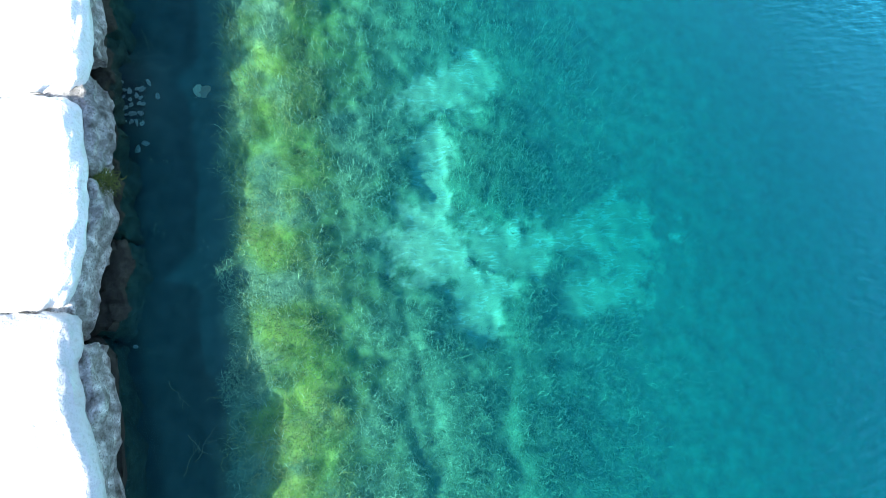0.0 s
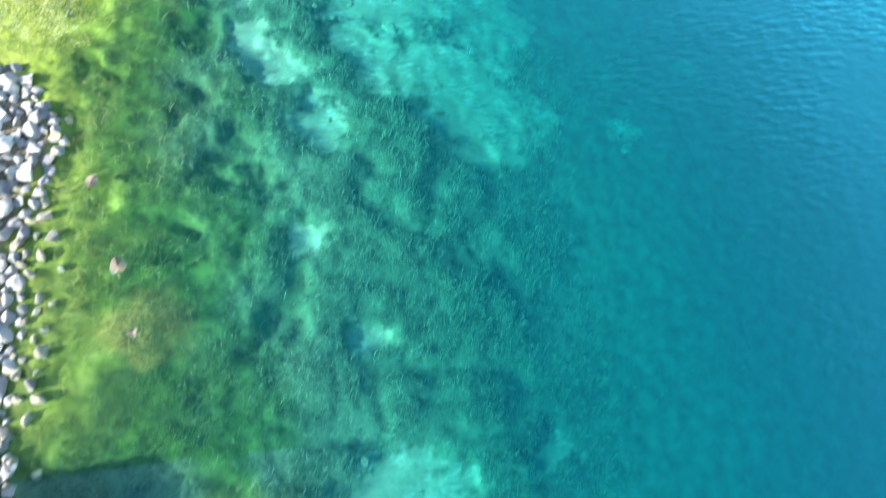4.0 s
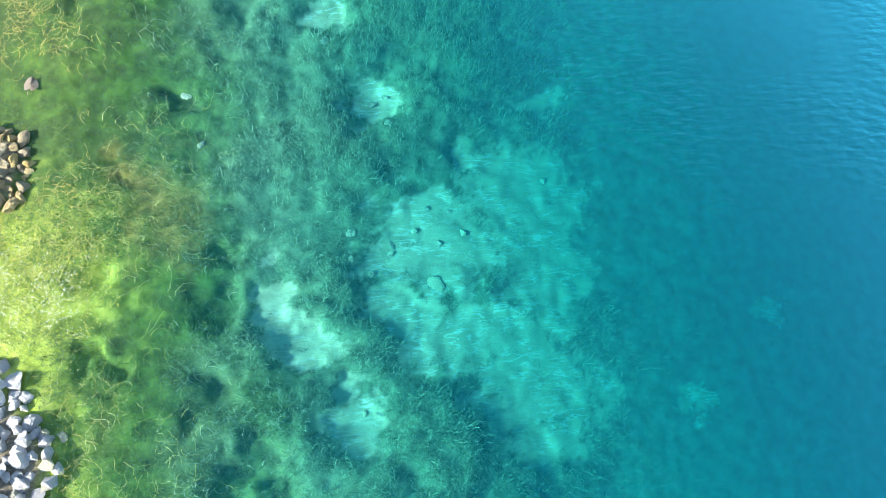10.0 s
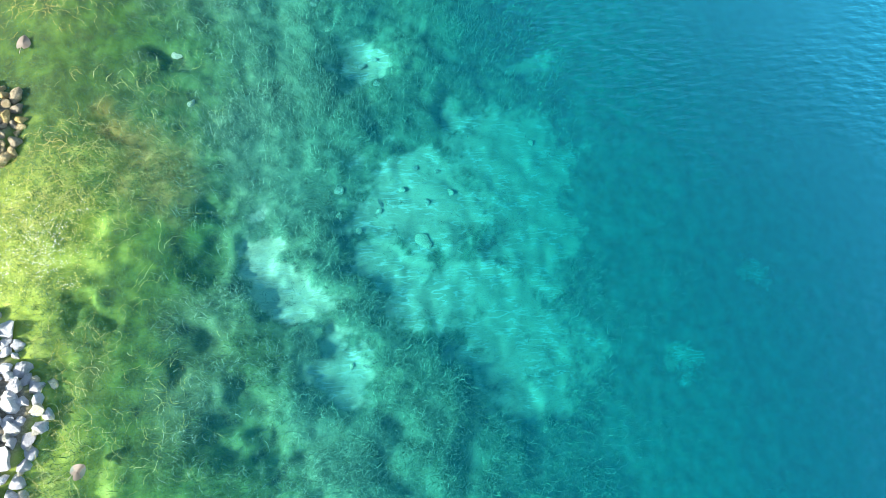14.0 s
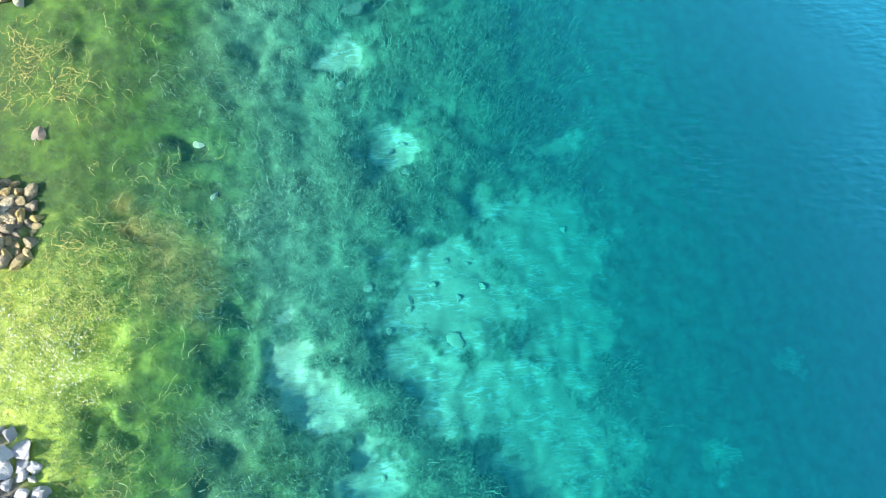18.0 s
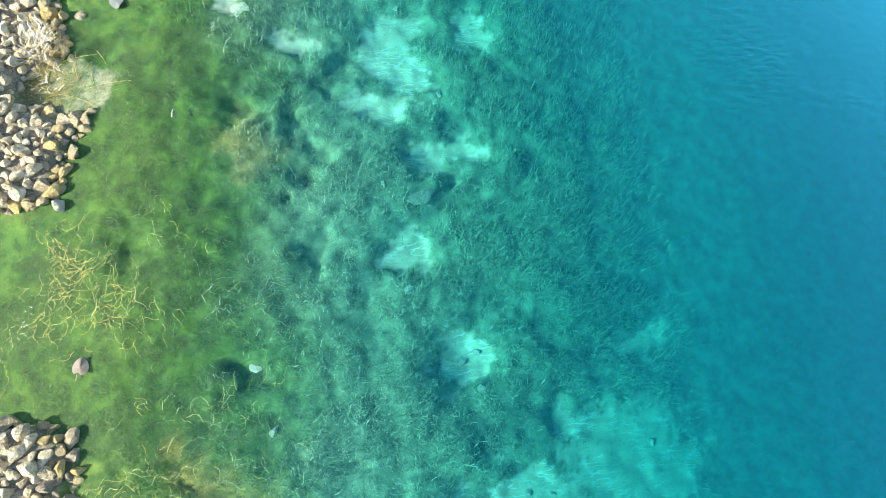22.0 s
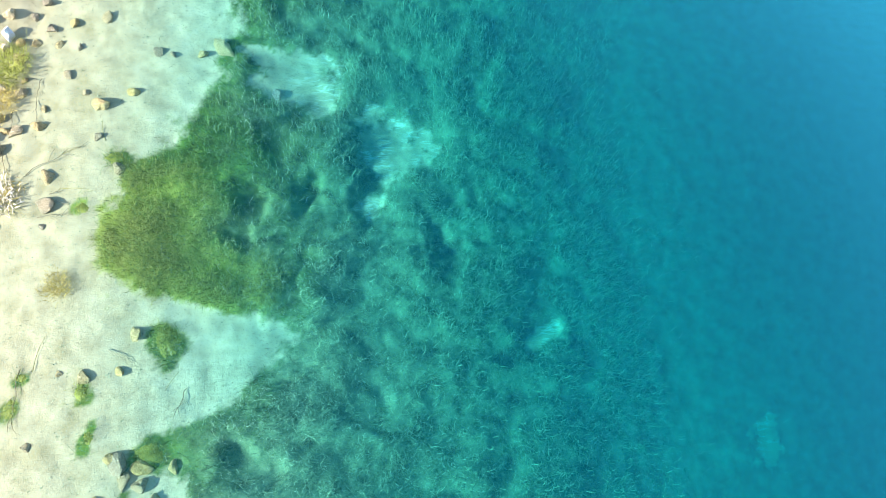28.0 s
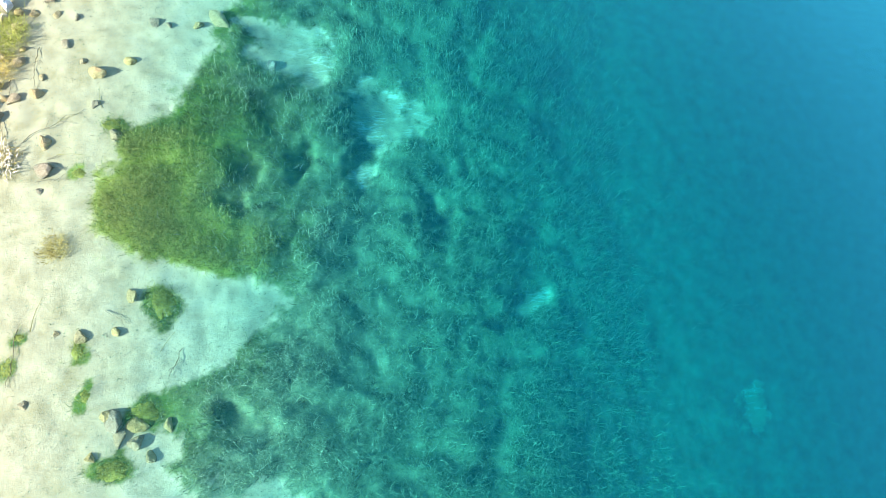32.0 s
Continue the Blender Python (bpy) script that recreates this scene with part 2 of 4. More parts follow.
def bed_height(x, y, s):
    z = macro(x, y)
    near = smooth(-6, -4.5, x) * smooth(14, 6, x)
    deep = smooth(-0.02, -0.35, z)
    edge = np.where(y < 13.9, -9.0, np.interp(y, BEACH_Y, BEACH_X))
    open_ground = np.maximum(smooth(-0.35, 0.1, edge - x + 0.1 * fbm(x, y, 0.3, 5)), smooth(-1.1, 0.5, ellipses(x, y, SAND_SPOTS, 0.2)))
    weed = (1 - np.maximum(0.5 * s, open_ground)) * near
    big, small = puffs(x, y, 0.62, 11), puffs(x, y, 0.24, 21)
    tuft = 0.5 + 0.5 * fbm(x, y, 0.1, 23, 3, 0.6)
    lump = 0.5 + 0.5 * fbm(x, y, 0.5, 13, 3)
    hummock = weed * (0.04 + 0.05 * deep) * (0.6 + 0.4 * smooth(-1.9, -0.9, x)) * (1 - 0.85 * smooth(0.2, 1.5, x)) * (0.4 * big + 0.5 * lump + 0.4 * small * (0.4 + 0.6 * big) + 0.5 * tuft)
    # fine ridges on the sunken sand, in place of caustic light lines
    ripple = s * 0.005 * np.abs(np.sin(y * 36 + 3.5 * fbm(x, y, 0.4, 71))) ** 3 * (0.5 + 0.5 * fbm(x, y, 0.3, 72)) * smooth(-0.3, -0.5, z)
    pitted = -0.008 * s * smooth(0.2, 0.6, fbm(x, y, 0.1, 75, 2)) * smooth(-0.2, -0.4, z)
    grit = 0.012 * fbm(x, y, 0.12, 81, 3) * near
    dip = smooth(-0.7, 0.7, ellipses(x, y, HOLLOWS, 0.22) + 0.5 * fbm(x, y, 0.15, 25, 3))
    z2 = z + hummock * (1 - 0.7 * dip) + ripple + grit + pitted - 0.035 * dip * (1 - s)
    # the weed never stands out of the water
    cap = np.where((weed > 0.3) & (z < -0.01), -0.012 - 0.02 * (1 - tuft), 9.0)
    return np.minimum(z2, np.maximum(cap, z))


# the fields laid out once on a fine raster, read between its points
RASTER = 0.03
raster_x, raster_y = np.arange(-5.0, 4.601, RASTER), np.arange(-3.0, 23.011, RASTER)
shore_x, shore_y = np.meshgrid(raster_x, raster_y)
SAND = sand_field(shore_x, shore_y)
BED = bed_height(shore_x, shore_y, SAND)


def read(grid, x, y):
    """The raster's value at any places of the shore."""
    u = np.clip((np.asarray(x, float) + 5.0) / RASTER, 0, grid.shape[1] - 1.001)
    v = np.clip((np.asarray(y, float) + 3.0) / RASTER, 0, grid.shape[0] - 1.001)
    i, j = u.astype(int), v.astype(int)
    u, v = u - i, v - j
    return (grid[j, i] * (1 - u) + grid[j, i + 1] * u) * (1 - v) + (grid[j + 1, i] * (1 - u) + grid[j + 1, i + 1] * u) * v


def bed(x, y):
    return read(BED, x, y)


# ---- materials ----
def material(name):
    m = bpy.data.materials.new(name)
    m.use_nodes = True
    return m, m.node_tree, m.node_tree.nodes["Principled BSDF"]


def node(tree, kind, **values):
    n = tree.nodes.new(kind)
    for key, value in values.items():
        n.inputs[key.replace("_", " ")].default_value = value
    return n


def noise_tex(tree, scale, detail=5.0, rough=0.55, coords=None):
    n = node(tree, "ShaderNodeTexNoise", Scale=scale, Detail=detail, Roughness=rough)
    if coords is None:
        coords = tree.nodes.new("ShaderNodeTexCoord").outputs["Object"]
    tree.links.new(coords, n.inputs["Vector"])
    return n.outputs["Fac"]


def ramp(tree, fac, stops):
    n = tree.nodes.new("ShaderNodeValToRGB")
    while len(n.color_ramp.elements) < len(stops):
        n.color_ramp.elements.new(0.5)
    for e, (p, c) in zip(n.color_ramp.elements, stops):
        e.position, e.color = p, (*c, 1)
    tree.links.new(fac, n.inputs["Fac"])
    return n.outputs["Color"]


def mixed(tree, fac, a, b, blend="MIX"):
    n = tree.nodes.new("ShaderNodeMix")
    n.data_type, n.blend_type = "RGBA", blend
    for socket, value in ((n.inputs[0], fac), (n.inputs[6], a), (n.inputs[7], b)):
        if hasattr(value, "is_output"):
            tree.links.new(value, socket)
        else:
            socket.default_value = value if isinstance(value, float) else (*value, 1)
    return n.outputs[2]


def maths(tree, op, a, b=0.0):
    n = tree.nodes.new("ShaderNodeMath")
    n.operation = op
    for socket, value in zip(n.inputs, (a, b)):
        if hasattr(value, "is_output"):
            tree.links.new(value, socket)
        else:
            socket.default_value = value
    return n.outputs[0]


def bump(tree, bsdf, height, strength, distance):
    n = node(tree, "ShaderNodeBump", Strength=strength, Distance=distance)
    tree.links.new(height, n.inputs["Height"])
    tree.links.new(n.outputs[0], bsdf.inputs["Normal"])


def attribute(tree, name):
    n = tree.nodes.new("ShaderNodeAttribute")
    n.attribute_name = name
    return n.outputs["Fac"]


def bed_material():
    m, t, b = material("lake_bed")
    grain, blotch, wide = noise_tex(t, 60, 4), noise_tex(t, 7, 5), noise_tex(t, 1.6, 4)
    fibres = maths(t, "MAXIMUM", vein(t, 16, 0.035), maths(t, "MULTIPLY", vein(t, 38, 0.06), 0.8))
    sand = ramp(t, blotch, [(0.3, (0.37, 0.34, 0.205)), (0.5, (0.46, 0.43, 0.265)), (0.72, (0.54, 0.51, 0.33))])
    sand = mixed(t, maths(t, "MULTIPLY", ramp_value(t, grain, 0.56, 0.68), 0.5), sand, (0.24, 0.22, 0.13))
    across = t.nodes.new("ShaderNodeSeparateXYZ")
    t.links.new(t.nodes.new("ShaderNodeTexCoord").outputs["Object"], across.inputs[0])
    # caustic light painted into the sand colour as thin pale lines
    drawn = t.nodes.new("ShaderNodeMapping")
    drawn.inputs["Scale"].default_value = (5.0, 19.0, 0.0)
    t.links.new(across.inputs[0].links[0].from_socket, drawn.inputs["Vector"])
    caustic_lines = ramp_value(t, maths(t, "ABSOLUTE", maths(t, "SUBTRACT", noise_tex(t, 1.0, 2, 0.5, drawn.outputs[0]), 0.5)), 0.05, 0.0)
    caustic_lines = maths(t, "MULTIPLY", maths(t, "MULTIPLY", caustic_lines, ramp_value(t, noise_tex(t, 5, 3), 0.42, 0.62)), ramp_value(t, across.outputs[2], -0.32, -0.5))
    sand = mixed(t, maths(t, "MULTIPLY", caustic_lines, 0.6), sand, (0.86, 0.83, 0.70))
    # darker, warmer sand colour blended in towards the waterline
    shore_sand = ramp(t, blotch, [(0.3, (0.285, 0.25, 0.125)), (0.5, (0.365, 0.325, 0.185)), (0.72, (0.42, 0.38, 0.225))])
    sand = mixed(t, ramp_value(t, maths(t, "ADD", across.outputs[2], maths(t, "MULTIPLY", wide, 0.08)), -0.14, 0.0), sand, shore_sand)
    algae = ramp(t, blotch, [(0.33, (0.010, 0.042, 0.005)), (0.46, (0.036, 0.105, 0.010)), (0.66, (0.105, 0.215, 0.022))])
    algae = mixed(t, maths(t, "MULTIPLY", ramp_value(t, wide, 0.56, 0.7), 0.4), algae, (0.17, 0.15, 0.03))
    weed = ramp(t, blotch, [(0.3, (0.03, 0.055, 0.026)), (0.5, (0.11, 0.165, 0.085)), (0.72, (0.235, 0.30, 0.17))])
    weed = mixed(t, attribute(t, "silted"), weed, ramp(t, blotch, [(0.3, (0.085, 0.12, 0.08)), (0.5, (0.16, 0.21, 0.15)), (0.72, (0.26, 0.31, 0.225))]))
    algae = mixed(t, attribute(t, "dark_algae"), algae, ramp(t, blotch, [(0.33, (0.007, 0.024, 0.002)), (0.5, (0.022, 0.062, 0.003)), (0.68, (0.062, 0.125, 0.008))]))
    weed = mixed(t, maths(t, "MULTIPLY", fibres, 0.65), weed, (0.36, 0.36, 0.19))
    algae = mixed(t, maths(t, "MULTIPLY", ramp_value(t, wide, 0.5, 0.38), 0.7), algae, (0.03, 0.06, 0.008))
    algae = mixed(t, attribute(t, "brown"), algae, ramp(t, blotch, [(0.33, (0.15, 0.10, 0.02)), (0.5, (0.33, 0.21, 0.04)), (0.68, (0.50, 0.32, 0.08))]))
    algae = mixed(t, maths(t, "MULTIPLY", fibres, 0.28), algae, (0.25, 0.33, 0.02))
    algae = mixed(t, attribute(t, "bleached"), algae, ramp(t, blotch, [(0.33, (0.16, 0.23, 0.015)), (0.5, (0.33, 0.41, 0.035)), (0.68, (0.54, 0.58, 0.10))]))
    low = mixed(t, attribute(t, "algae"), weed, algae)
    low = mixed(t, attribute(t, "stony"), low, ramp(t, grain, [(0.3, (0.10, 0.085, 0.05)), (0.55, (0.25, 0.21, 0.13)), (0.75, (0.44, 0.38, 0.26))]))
    # the wall's shadow put into the bed colour as near black
    low = mixed(t, attribute(t, "wall_shade"), low, ramp(t, blotch, [(0.3, (0.018, 0.024, 0.024)), (0.7, (0.04, 0.048, 0.046))]))
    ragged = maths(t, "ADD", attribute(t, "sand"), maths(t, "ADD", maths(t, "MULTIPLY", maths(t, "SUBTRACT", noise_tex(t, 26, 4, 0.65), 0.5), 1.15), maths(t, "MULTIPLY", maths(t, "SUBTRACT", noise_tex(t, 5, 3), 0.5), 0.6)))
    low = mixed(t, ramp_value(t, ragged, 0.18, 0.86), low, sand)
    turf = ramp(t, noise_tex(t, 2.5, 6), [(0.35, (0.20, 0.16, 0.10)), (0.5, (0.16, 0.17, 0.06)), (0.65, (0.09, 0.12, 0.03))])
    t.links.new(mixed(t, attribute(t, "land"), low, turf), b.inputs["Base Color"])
    b.inputs["Roughness"].default_value = 0.9
    bump(t, b, maths(t, "ADD", maths(t, "MULTIPLY", grain, 0.3), maths(t, "ADD", blotch, maths(t, "MULTIPLY", fibres, 0.15))), 0.4, 0.02)
    return m


def vein(tree, scale, width):
    """Thin winding lines, like tangled threads: 1 on a line, 0 beside it."""
    n = node(tree, "ShaderNodeTexNoise", Scale=scale, Detail=2.5, Roughness=0.6, Distortion=1.6)
    tree.links.new(tree.nodes.new("ShaderNodeTexCoord").outputs["Object"], n.inputs["Vector"])
    off = maths(tree, "ABSOLUTE", maths(tree, "SUBTRACT", n.outputs["Fac"], 0.5))
    return ramp_value(tree, off, width, 0.0)


def ramp_value(tree, fac, lo, hi):
    n = tree.nodes.new("ShaderNodeMapRange")
    n.inputs[1].default_value, n.inputs[2].default_value = lo, hi
    tree.links.new(fac, n.inputs[0])
    return n.outputs[0]


def water_material():
    """Clear lake water as one sheet: what lies below is dimmed and tinted by the depth of water over it, the water itself
    scatters turquoise, and the surface mirrors the sky with small ripples."""
    m, t, b = material("lake_water")
    t.nodes.remove(b)
    out = t.nodes["Material Output"]
    depth = attribute(t, "depth")
    tint = t.nodes.new("ShaderNodeCombineColor")
    for k, rate in enumerate((-2.0, -0.05, -0.03)):
        t.links.new(maths(t, "POWER", math.e, maths(t, "MULTIPLY", depth, rate)), tint.inputs[k])
    clear = t.nodes.new("ShaderNodeBsdfTransparent")
    t.links.new(tint.outputs[0], clear.inputs["Color"])
    body = node(t, "ShaderNodeBsdfDiffuse", Color=(0.005, 0.080, 0.121, 1))
    murk = maths(t, "SUBTRACT", 1.0, maths(t, "POWER", math.e, maths(t, "MULTIPLY", maths(t, "POWER", depth, 1.35), -0.6)))
    under = t.nodes.new("ShaderNodeMixShader")
    t.links.new(murk, under.inputs[0])
    t.links.new(clear.outputs[0], under.inputs[1])
    t.links.new(body.outputs[0], under.inputs[2])
    coords = t.nodes.new("ShaderNodeTexCoord").outputs["Object"]
    stretch = t.nodes.new("ShaderNodeMapping")
    stretch.inputs["Scale"].default_value = (7.0, 16.0, 1.0)
    stretch.inputs["Rotation"].default_value = (0, 0, radians(8))
    t.links.new(coords, stretch.inputs["Vector"])
    place = t.nodes.new("ShaderNodeSeparateXYZ")
    t.links.new(coords, place.inputs[0])
    gusts = maths(t, "MULTIPLY", ramp_value(t, noise_tex(t, 0.55, 3, 0.5, coords), 0.42, 0.66), ramp_value(t, place.outputs[1], 16.5, 13.0))
    swell = maths(t, "ADD", noise_tex(t, 1.3, 2, 0.4, stretch.outputs[0]), maths(t, "MULTIPLY", noise_tex(t, 9, 2, 0.5, coords), 0.2))
    waves = maths(t, "MULTIPLY", swell, maths(t, "ADD", maths(t, "MULTIPLY", gusts, 0.88), 0.12))
    # mirrored sky tinted turquoise by the gloss colour
    gloss = node(t, "ShaderNodeBsdfGlossy", Color=(0.22, 1, 0.86, 1), Roughness=0.1)
    bump(t, gloss, waves, 0.4, 0.03)
    bump(t, body, noise_tex(t, 1.2, 1.5, 0.4, stretch.outputs[0]), 0.1, 0.05)
    weight = node(t, "ShaderNodeLayerWeight", Blend=0.5)
    bump(t, weight, waves, 0.45, 0.03)
    # sheen put in by depth: strongly boosted offshore, almost none inshore
    deep_sheen = maths(t, "ADD", maths(t, "MULTIPLY", ramp_value(t, depth, 0.5, 1.5), 6.0), 0.03)
    fresnel = maths(t, "ADD", maths(t, "MULTIPLY", maths(t, "POWER", weight.outputs["Facing"], 1.9), deep_sheen), 0.012)
    skin = t.nodes.new("ShaderNodeMixShader")
    t.links.new(fresnel, skin.inputs[0])
    t.links.new(under.outputs[0], skin.inputs[1])
    t.links.new(gloss.outputs[0], skin.inputs[2])
    t.links.new(skin.outputs[0], out.inputs["Surface"])
    return m


def stone_material(name, dark, mid, light, stain, scale=9.0):
    m, t, b = material(name)
    coarse, fine = noise_tex(t, scale, 6, 0.6), noise_tex(t, scale * 7, 4, 0.6)
    col = ramp(t, coarse, [(0.28, dark), (0.5, mid), (0.72, light)])
    col = mixed(t, maths(t, "MULTIPLY", ramp_value(t, fine, 0.52, 0.66), 0.7), col, stain)
    info = t.nodes.new("ShaderNodeObjectInfo")
    hsv = node(t, "ShaderNodeHueSaturation")
    t.links.new(maths(t, "ADD", maths(t, "MULTIPLY", info.outputs["Random"], 0.6), 0.82), hsv.inputs["Value"])
    t.links.new(maths(t, "ADD", maths(t, "MULTIPLY", info.outputs["Random"], 0.5), 0.75), hsv.inputs["Saturation"])
    t.links.new(col, hsv.inputs["Color"])
    t.links.new(hsv.outputs[0], b.inputs["Base Color"])
    b.inputs["Roughness"].default_value = 0.88
    bump(t, b, maths(t, "ADD", coarse, maths(t, "MULTIPLY", fine, 0.5)), 0.9, 0.035)
    return m


def strand_material(name, stops, rough=0.7):
    m, t, b = material(name)
    geo = t.nodes.new("ShaderNodeNewGeometry")
    col = ramp(t, geo.outputs["Random Per Island"], stops)
    col = mixed(t, maths(t, "MULTIPLY", noise_tex(t, 2.2, 3), 0.6), col, stops[0][1])
    t.links.new(col, b.inputs["Base Color"])
    b.inputs["Roughness"].default_value = rough
    return m


BED_MAT, WATER_MAT = bed_material(), water_material()
WHITE_STONE = stone_material("white_limestone", (0.70, 0.69, 0.66), (0.80, 0.79, 0.76), (0.86, 0.85, 0.82), (0.66, 0.64, 0.58), 5)
GREY_STONE = stone_material("weathered_limestone", (0.07, 0.068, 0.055), (0.36, 0.355, 0.33), (0.92, 0.91, 0.87), (0.10, 0.09, 0.055), 11)
RUBBLE_STONE = stone_material("pale_rubble", (0.54, 0.52, 0.46), (0.72, 0.70, 0.64), (0.84, 0.83, 0.78), (0.48, 0.44, 0.36), 12)
TAN_STONE = stone_material("tan_stone", (0.26, 0.19, 0.08), (0.54, 0.42, 0.20), (0.80, 0.70, 0.45), (0.22, 0.15, 0.055), 12)
# near black: wet stone with the undercut's shade put into its colour
WET_SHADED_STONE = stone_material("wet_shaded_stone", (0.010, 0.012, 0.009), (0.026, 0.03, 0.021), (0.06, 0.066, 0.048), (0.02, 0.026, 0.01), 10)
COATED_STONE = stone_material("algae_coated_stone", (0.40, 0.38, 0.22), (0.64, 0.60, 0.42), (0.82, 0.79, 0.64), (0.28, 0.28, 0.10), 12)
SUNK_STONE = stone_material("silted_stone", (0.42, 0.38, 0.25), (0.66, 0.60, 0.42), (0.84, 0.78, 0.58), (0.28, 0.26, 0.15), 12)
ALGAE_STRANDS = strand_material("thread_algae", [(0.0, (0.016, 0.055, 0.006)), (0.5, (0.058, 0.14, 0.013)), (0.82, (0.12, 0.23, 0.024)), (1.0, (0.34, 0.37, 0.07))])
SLAB_STONE = stone_material("weedy_slab", (0.15, 0.15, 0.09), (0.26, 0.25, 0.17), (0.38, 0.36, 0.26), (0.11, 0.12, 0.06), 12)
OLIVE_STRANDS = strand_material("olive_algae", [(0.0, (0.05, 0.075, 0.014)), (0.5, (0.25, 0.26, 0.05)), (0.82, (0.46, 0.38, 0.085)), (1.0, (0.62, 0.43, 0.13))])
DARK_STRANDS = strand_material("dark_weed", [(0.0, (0.03, 0.04, 0.02)), (0.6, (0.08, 0.10, 0.05)), (1.0, (0.18, 0.19, 0.10))])
WEED_STRANDS = strand_material("water_weed", [(0.0, (0.075, 0.115, 0.055)), (0.45, (0.205, 0.265, 0.14)), (0.8, (0.36, 0.42, 0.235)), (1.0, (0.60, 0.56, 0.34))])
MAT_STRANDS = strand_material("cushion_threads", [(0.0, (0.13, 0.15, 0.015)), (0.5, (0.27, 0.30, 0.035)), (1.0, (0.48, 0.47, 0.10))])
RUST_STRANDS = strand_material("rust_algae", [(0.0, (0.20, 0.15, 0.03)), (0.5, (0.42, 0.29, 0.07)), (1.0, (0.62, 0.42, 0.13))])
PALE_STRANDS = strand_material("pale_weed_stems", [(0.0, (0.22, 0.25, 0.12)), (0.5, (0.44, 0.45, 0.25)), (1.0, (0.66, 0.62, 0.38))])
STRAW = strand_material("pale_straw", [(0.0, (0.46, 0.34, 0.05)), (0.5, (0.62, 0.50, 0.10)), (1.0, (0.76, 0.68, 0.26))])
DEAD_STEM = strand_material("bleached_stem", [(0.0, (0.56, 0.48, 0.34)), (0.5, (0.74, 0.67, 0.53)), (1.0, (0.88, 0.84, 0.75))])
GREEN_BLADE = strand_material("grass_blade", [(0.0, (0.16, 0.16, 0.03)), (0.5, (0.34, 0.28, 0.06)), (1.0, (0.52, 0.38, 0.12))])
OCHRE_BLADE = strand_material("ochre_grass", [(0.0, (0.22, 0.15, 0.02)), (0.5, (0.42, 0.33, 0.05)), (1.0, (0.66, 0.55, 0.16))])
FRESH_BLADE = strand_material("yellow_green_grass", [(0.0, (0.14, 0.17, 0.015)), (0.5, (0.34, 0.36, 0.03)), (1.0, (0.56, 0.52, 0.08))])
TWIG = strand_material("dark_twig", [(0.0, (0.12, 0.10, 0.05)), (1.0, (0.22, 0.18, 0.09))])
LEAF_MAT = strand_material("fallen_leaf", [(0.0, (0.34, 0.27, 0.19)), (0.5, (0.42, 0.34, 0.25)), (1.0, (0.50, 0.41, 0.31))])
PALE_LEAF = strand_material("pale_fallen_leaf", [(0.0, (0.26, 0.27, 0.23)), (1.0, (0.34, 0.34, 0.29))])
MOSS = strand_material("moss", [(0.0, (0.05, 0.08, 0.012)), (0.6, (0.13, 0.17, 0.025)), (1.0, (0.25, 0.27, 0.05))])


# ---- building helpers ----
def mesh_from(name, verts, faces, mat, smooth_shade=False):
    me = bpy.data.meshes.new(name)
    v, f = np.asarray(verts, np.float32), np.asarray(faces, np.int32)
    me.vertices.add(len(v))
    me.vertices.foreach_set("co", v.ravel())
    n = f.shape[1]
    me.loops.add(f.size)
    me.loops.foreach_set("vertex_index", f.ravel())
    me.polygons.add(len(f))
    me.polygons.foreach_set("loop_start", np.arange(0, f.size, n, dtype=np.int32))
    me.polygons.foreach_set("use_smooth", np.full(len(f), smooth_shade))
    me.update(calc_edges=True)
    me.materials.append(mat)
    return me


def float_attribute(me, name, values):
    me.attributes.new(name, "FLOAT", "POINT").data.foreach_set("value", np.asarray(values, np.float32).ravel())


def part(name, bm, mat, parent, label=""):
    me = bpy.data.meshes.new(name)
    bm.to_mesh(me)
    bm.free()
    me.materials.append(mat)
    ob = new(name, me)
    ob.parent = parent
    return tagged(ob, label)


def steps(stops):
    """Grid lines: (from, to, step) runs joined."""
    return np.unique(np.concatenate([np.arange(a, b + 1e-6, d) for a, b, d in stops]).round(4))


def sheet(gx, gy, height):
    x, y = np.meshgrid(gx, gy)
    z = height(x, y)
    nx, ny = len(gx), len(gy)
    i = (np.arange(ny - 1)[:, None] * nx + np.arange(nx - 1)[None]).ravel()
    return np.stack([x.ravel(), y.ravel(), z.ravel()], 1), np.stack([i, i + 1, i + nx + 1, i + nx], 1), x, y


# ---- lake bed and water ----
def far_out(near, reach):
    """The raster's lines, with ever wider steps beyond it."""
    out = np.array([0.4, 1, 2, 4, 8, 14, 24, 50, 110, 220, reach])
    return np.concatenate([near[0] - out[::-1], near, near[-1] + out])


gx, gy = far_out(raster_x, 400), far_out(raster_y, 400)
gridx, gridy = np.meshgrid(gx, gy)
sand_here = np.pad(SAND, 11, mode="edge")

height = bed_height(gridx, gridy, sand_here)
height[11:-11, 11:-11] = BED
verts, faces, _, _ = sheet(gx, gy, lambda x, y: height)
bed_mesh = mesh_from("lake_bed", verts, faces, BED_MAT, True)
float_attribute(bed_mesh, "sand", np.maximum(sand_here, 0.6 * smooth(1.25, 0.7, np.hypot((gridx + 3.36) / 0.36, (gridy - 13.14) / 0.28) + 0.5 * fbm(gridx, gridy, 0.2, 167))))
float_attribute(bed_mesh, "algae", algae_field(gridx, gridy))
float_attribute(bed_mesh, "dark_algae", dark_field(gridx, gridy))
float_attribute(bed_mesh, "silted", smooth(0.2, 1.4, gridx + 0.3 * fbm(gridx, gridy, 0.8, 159)))
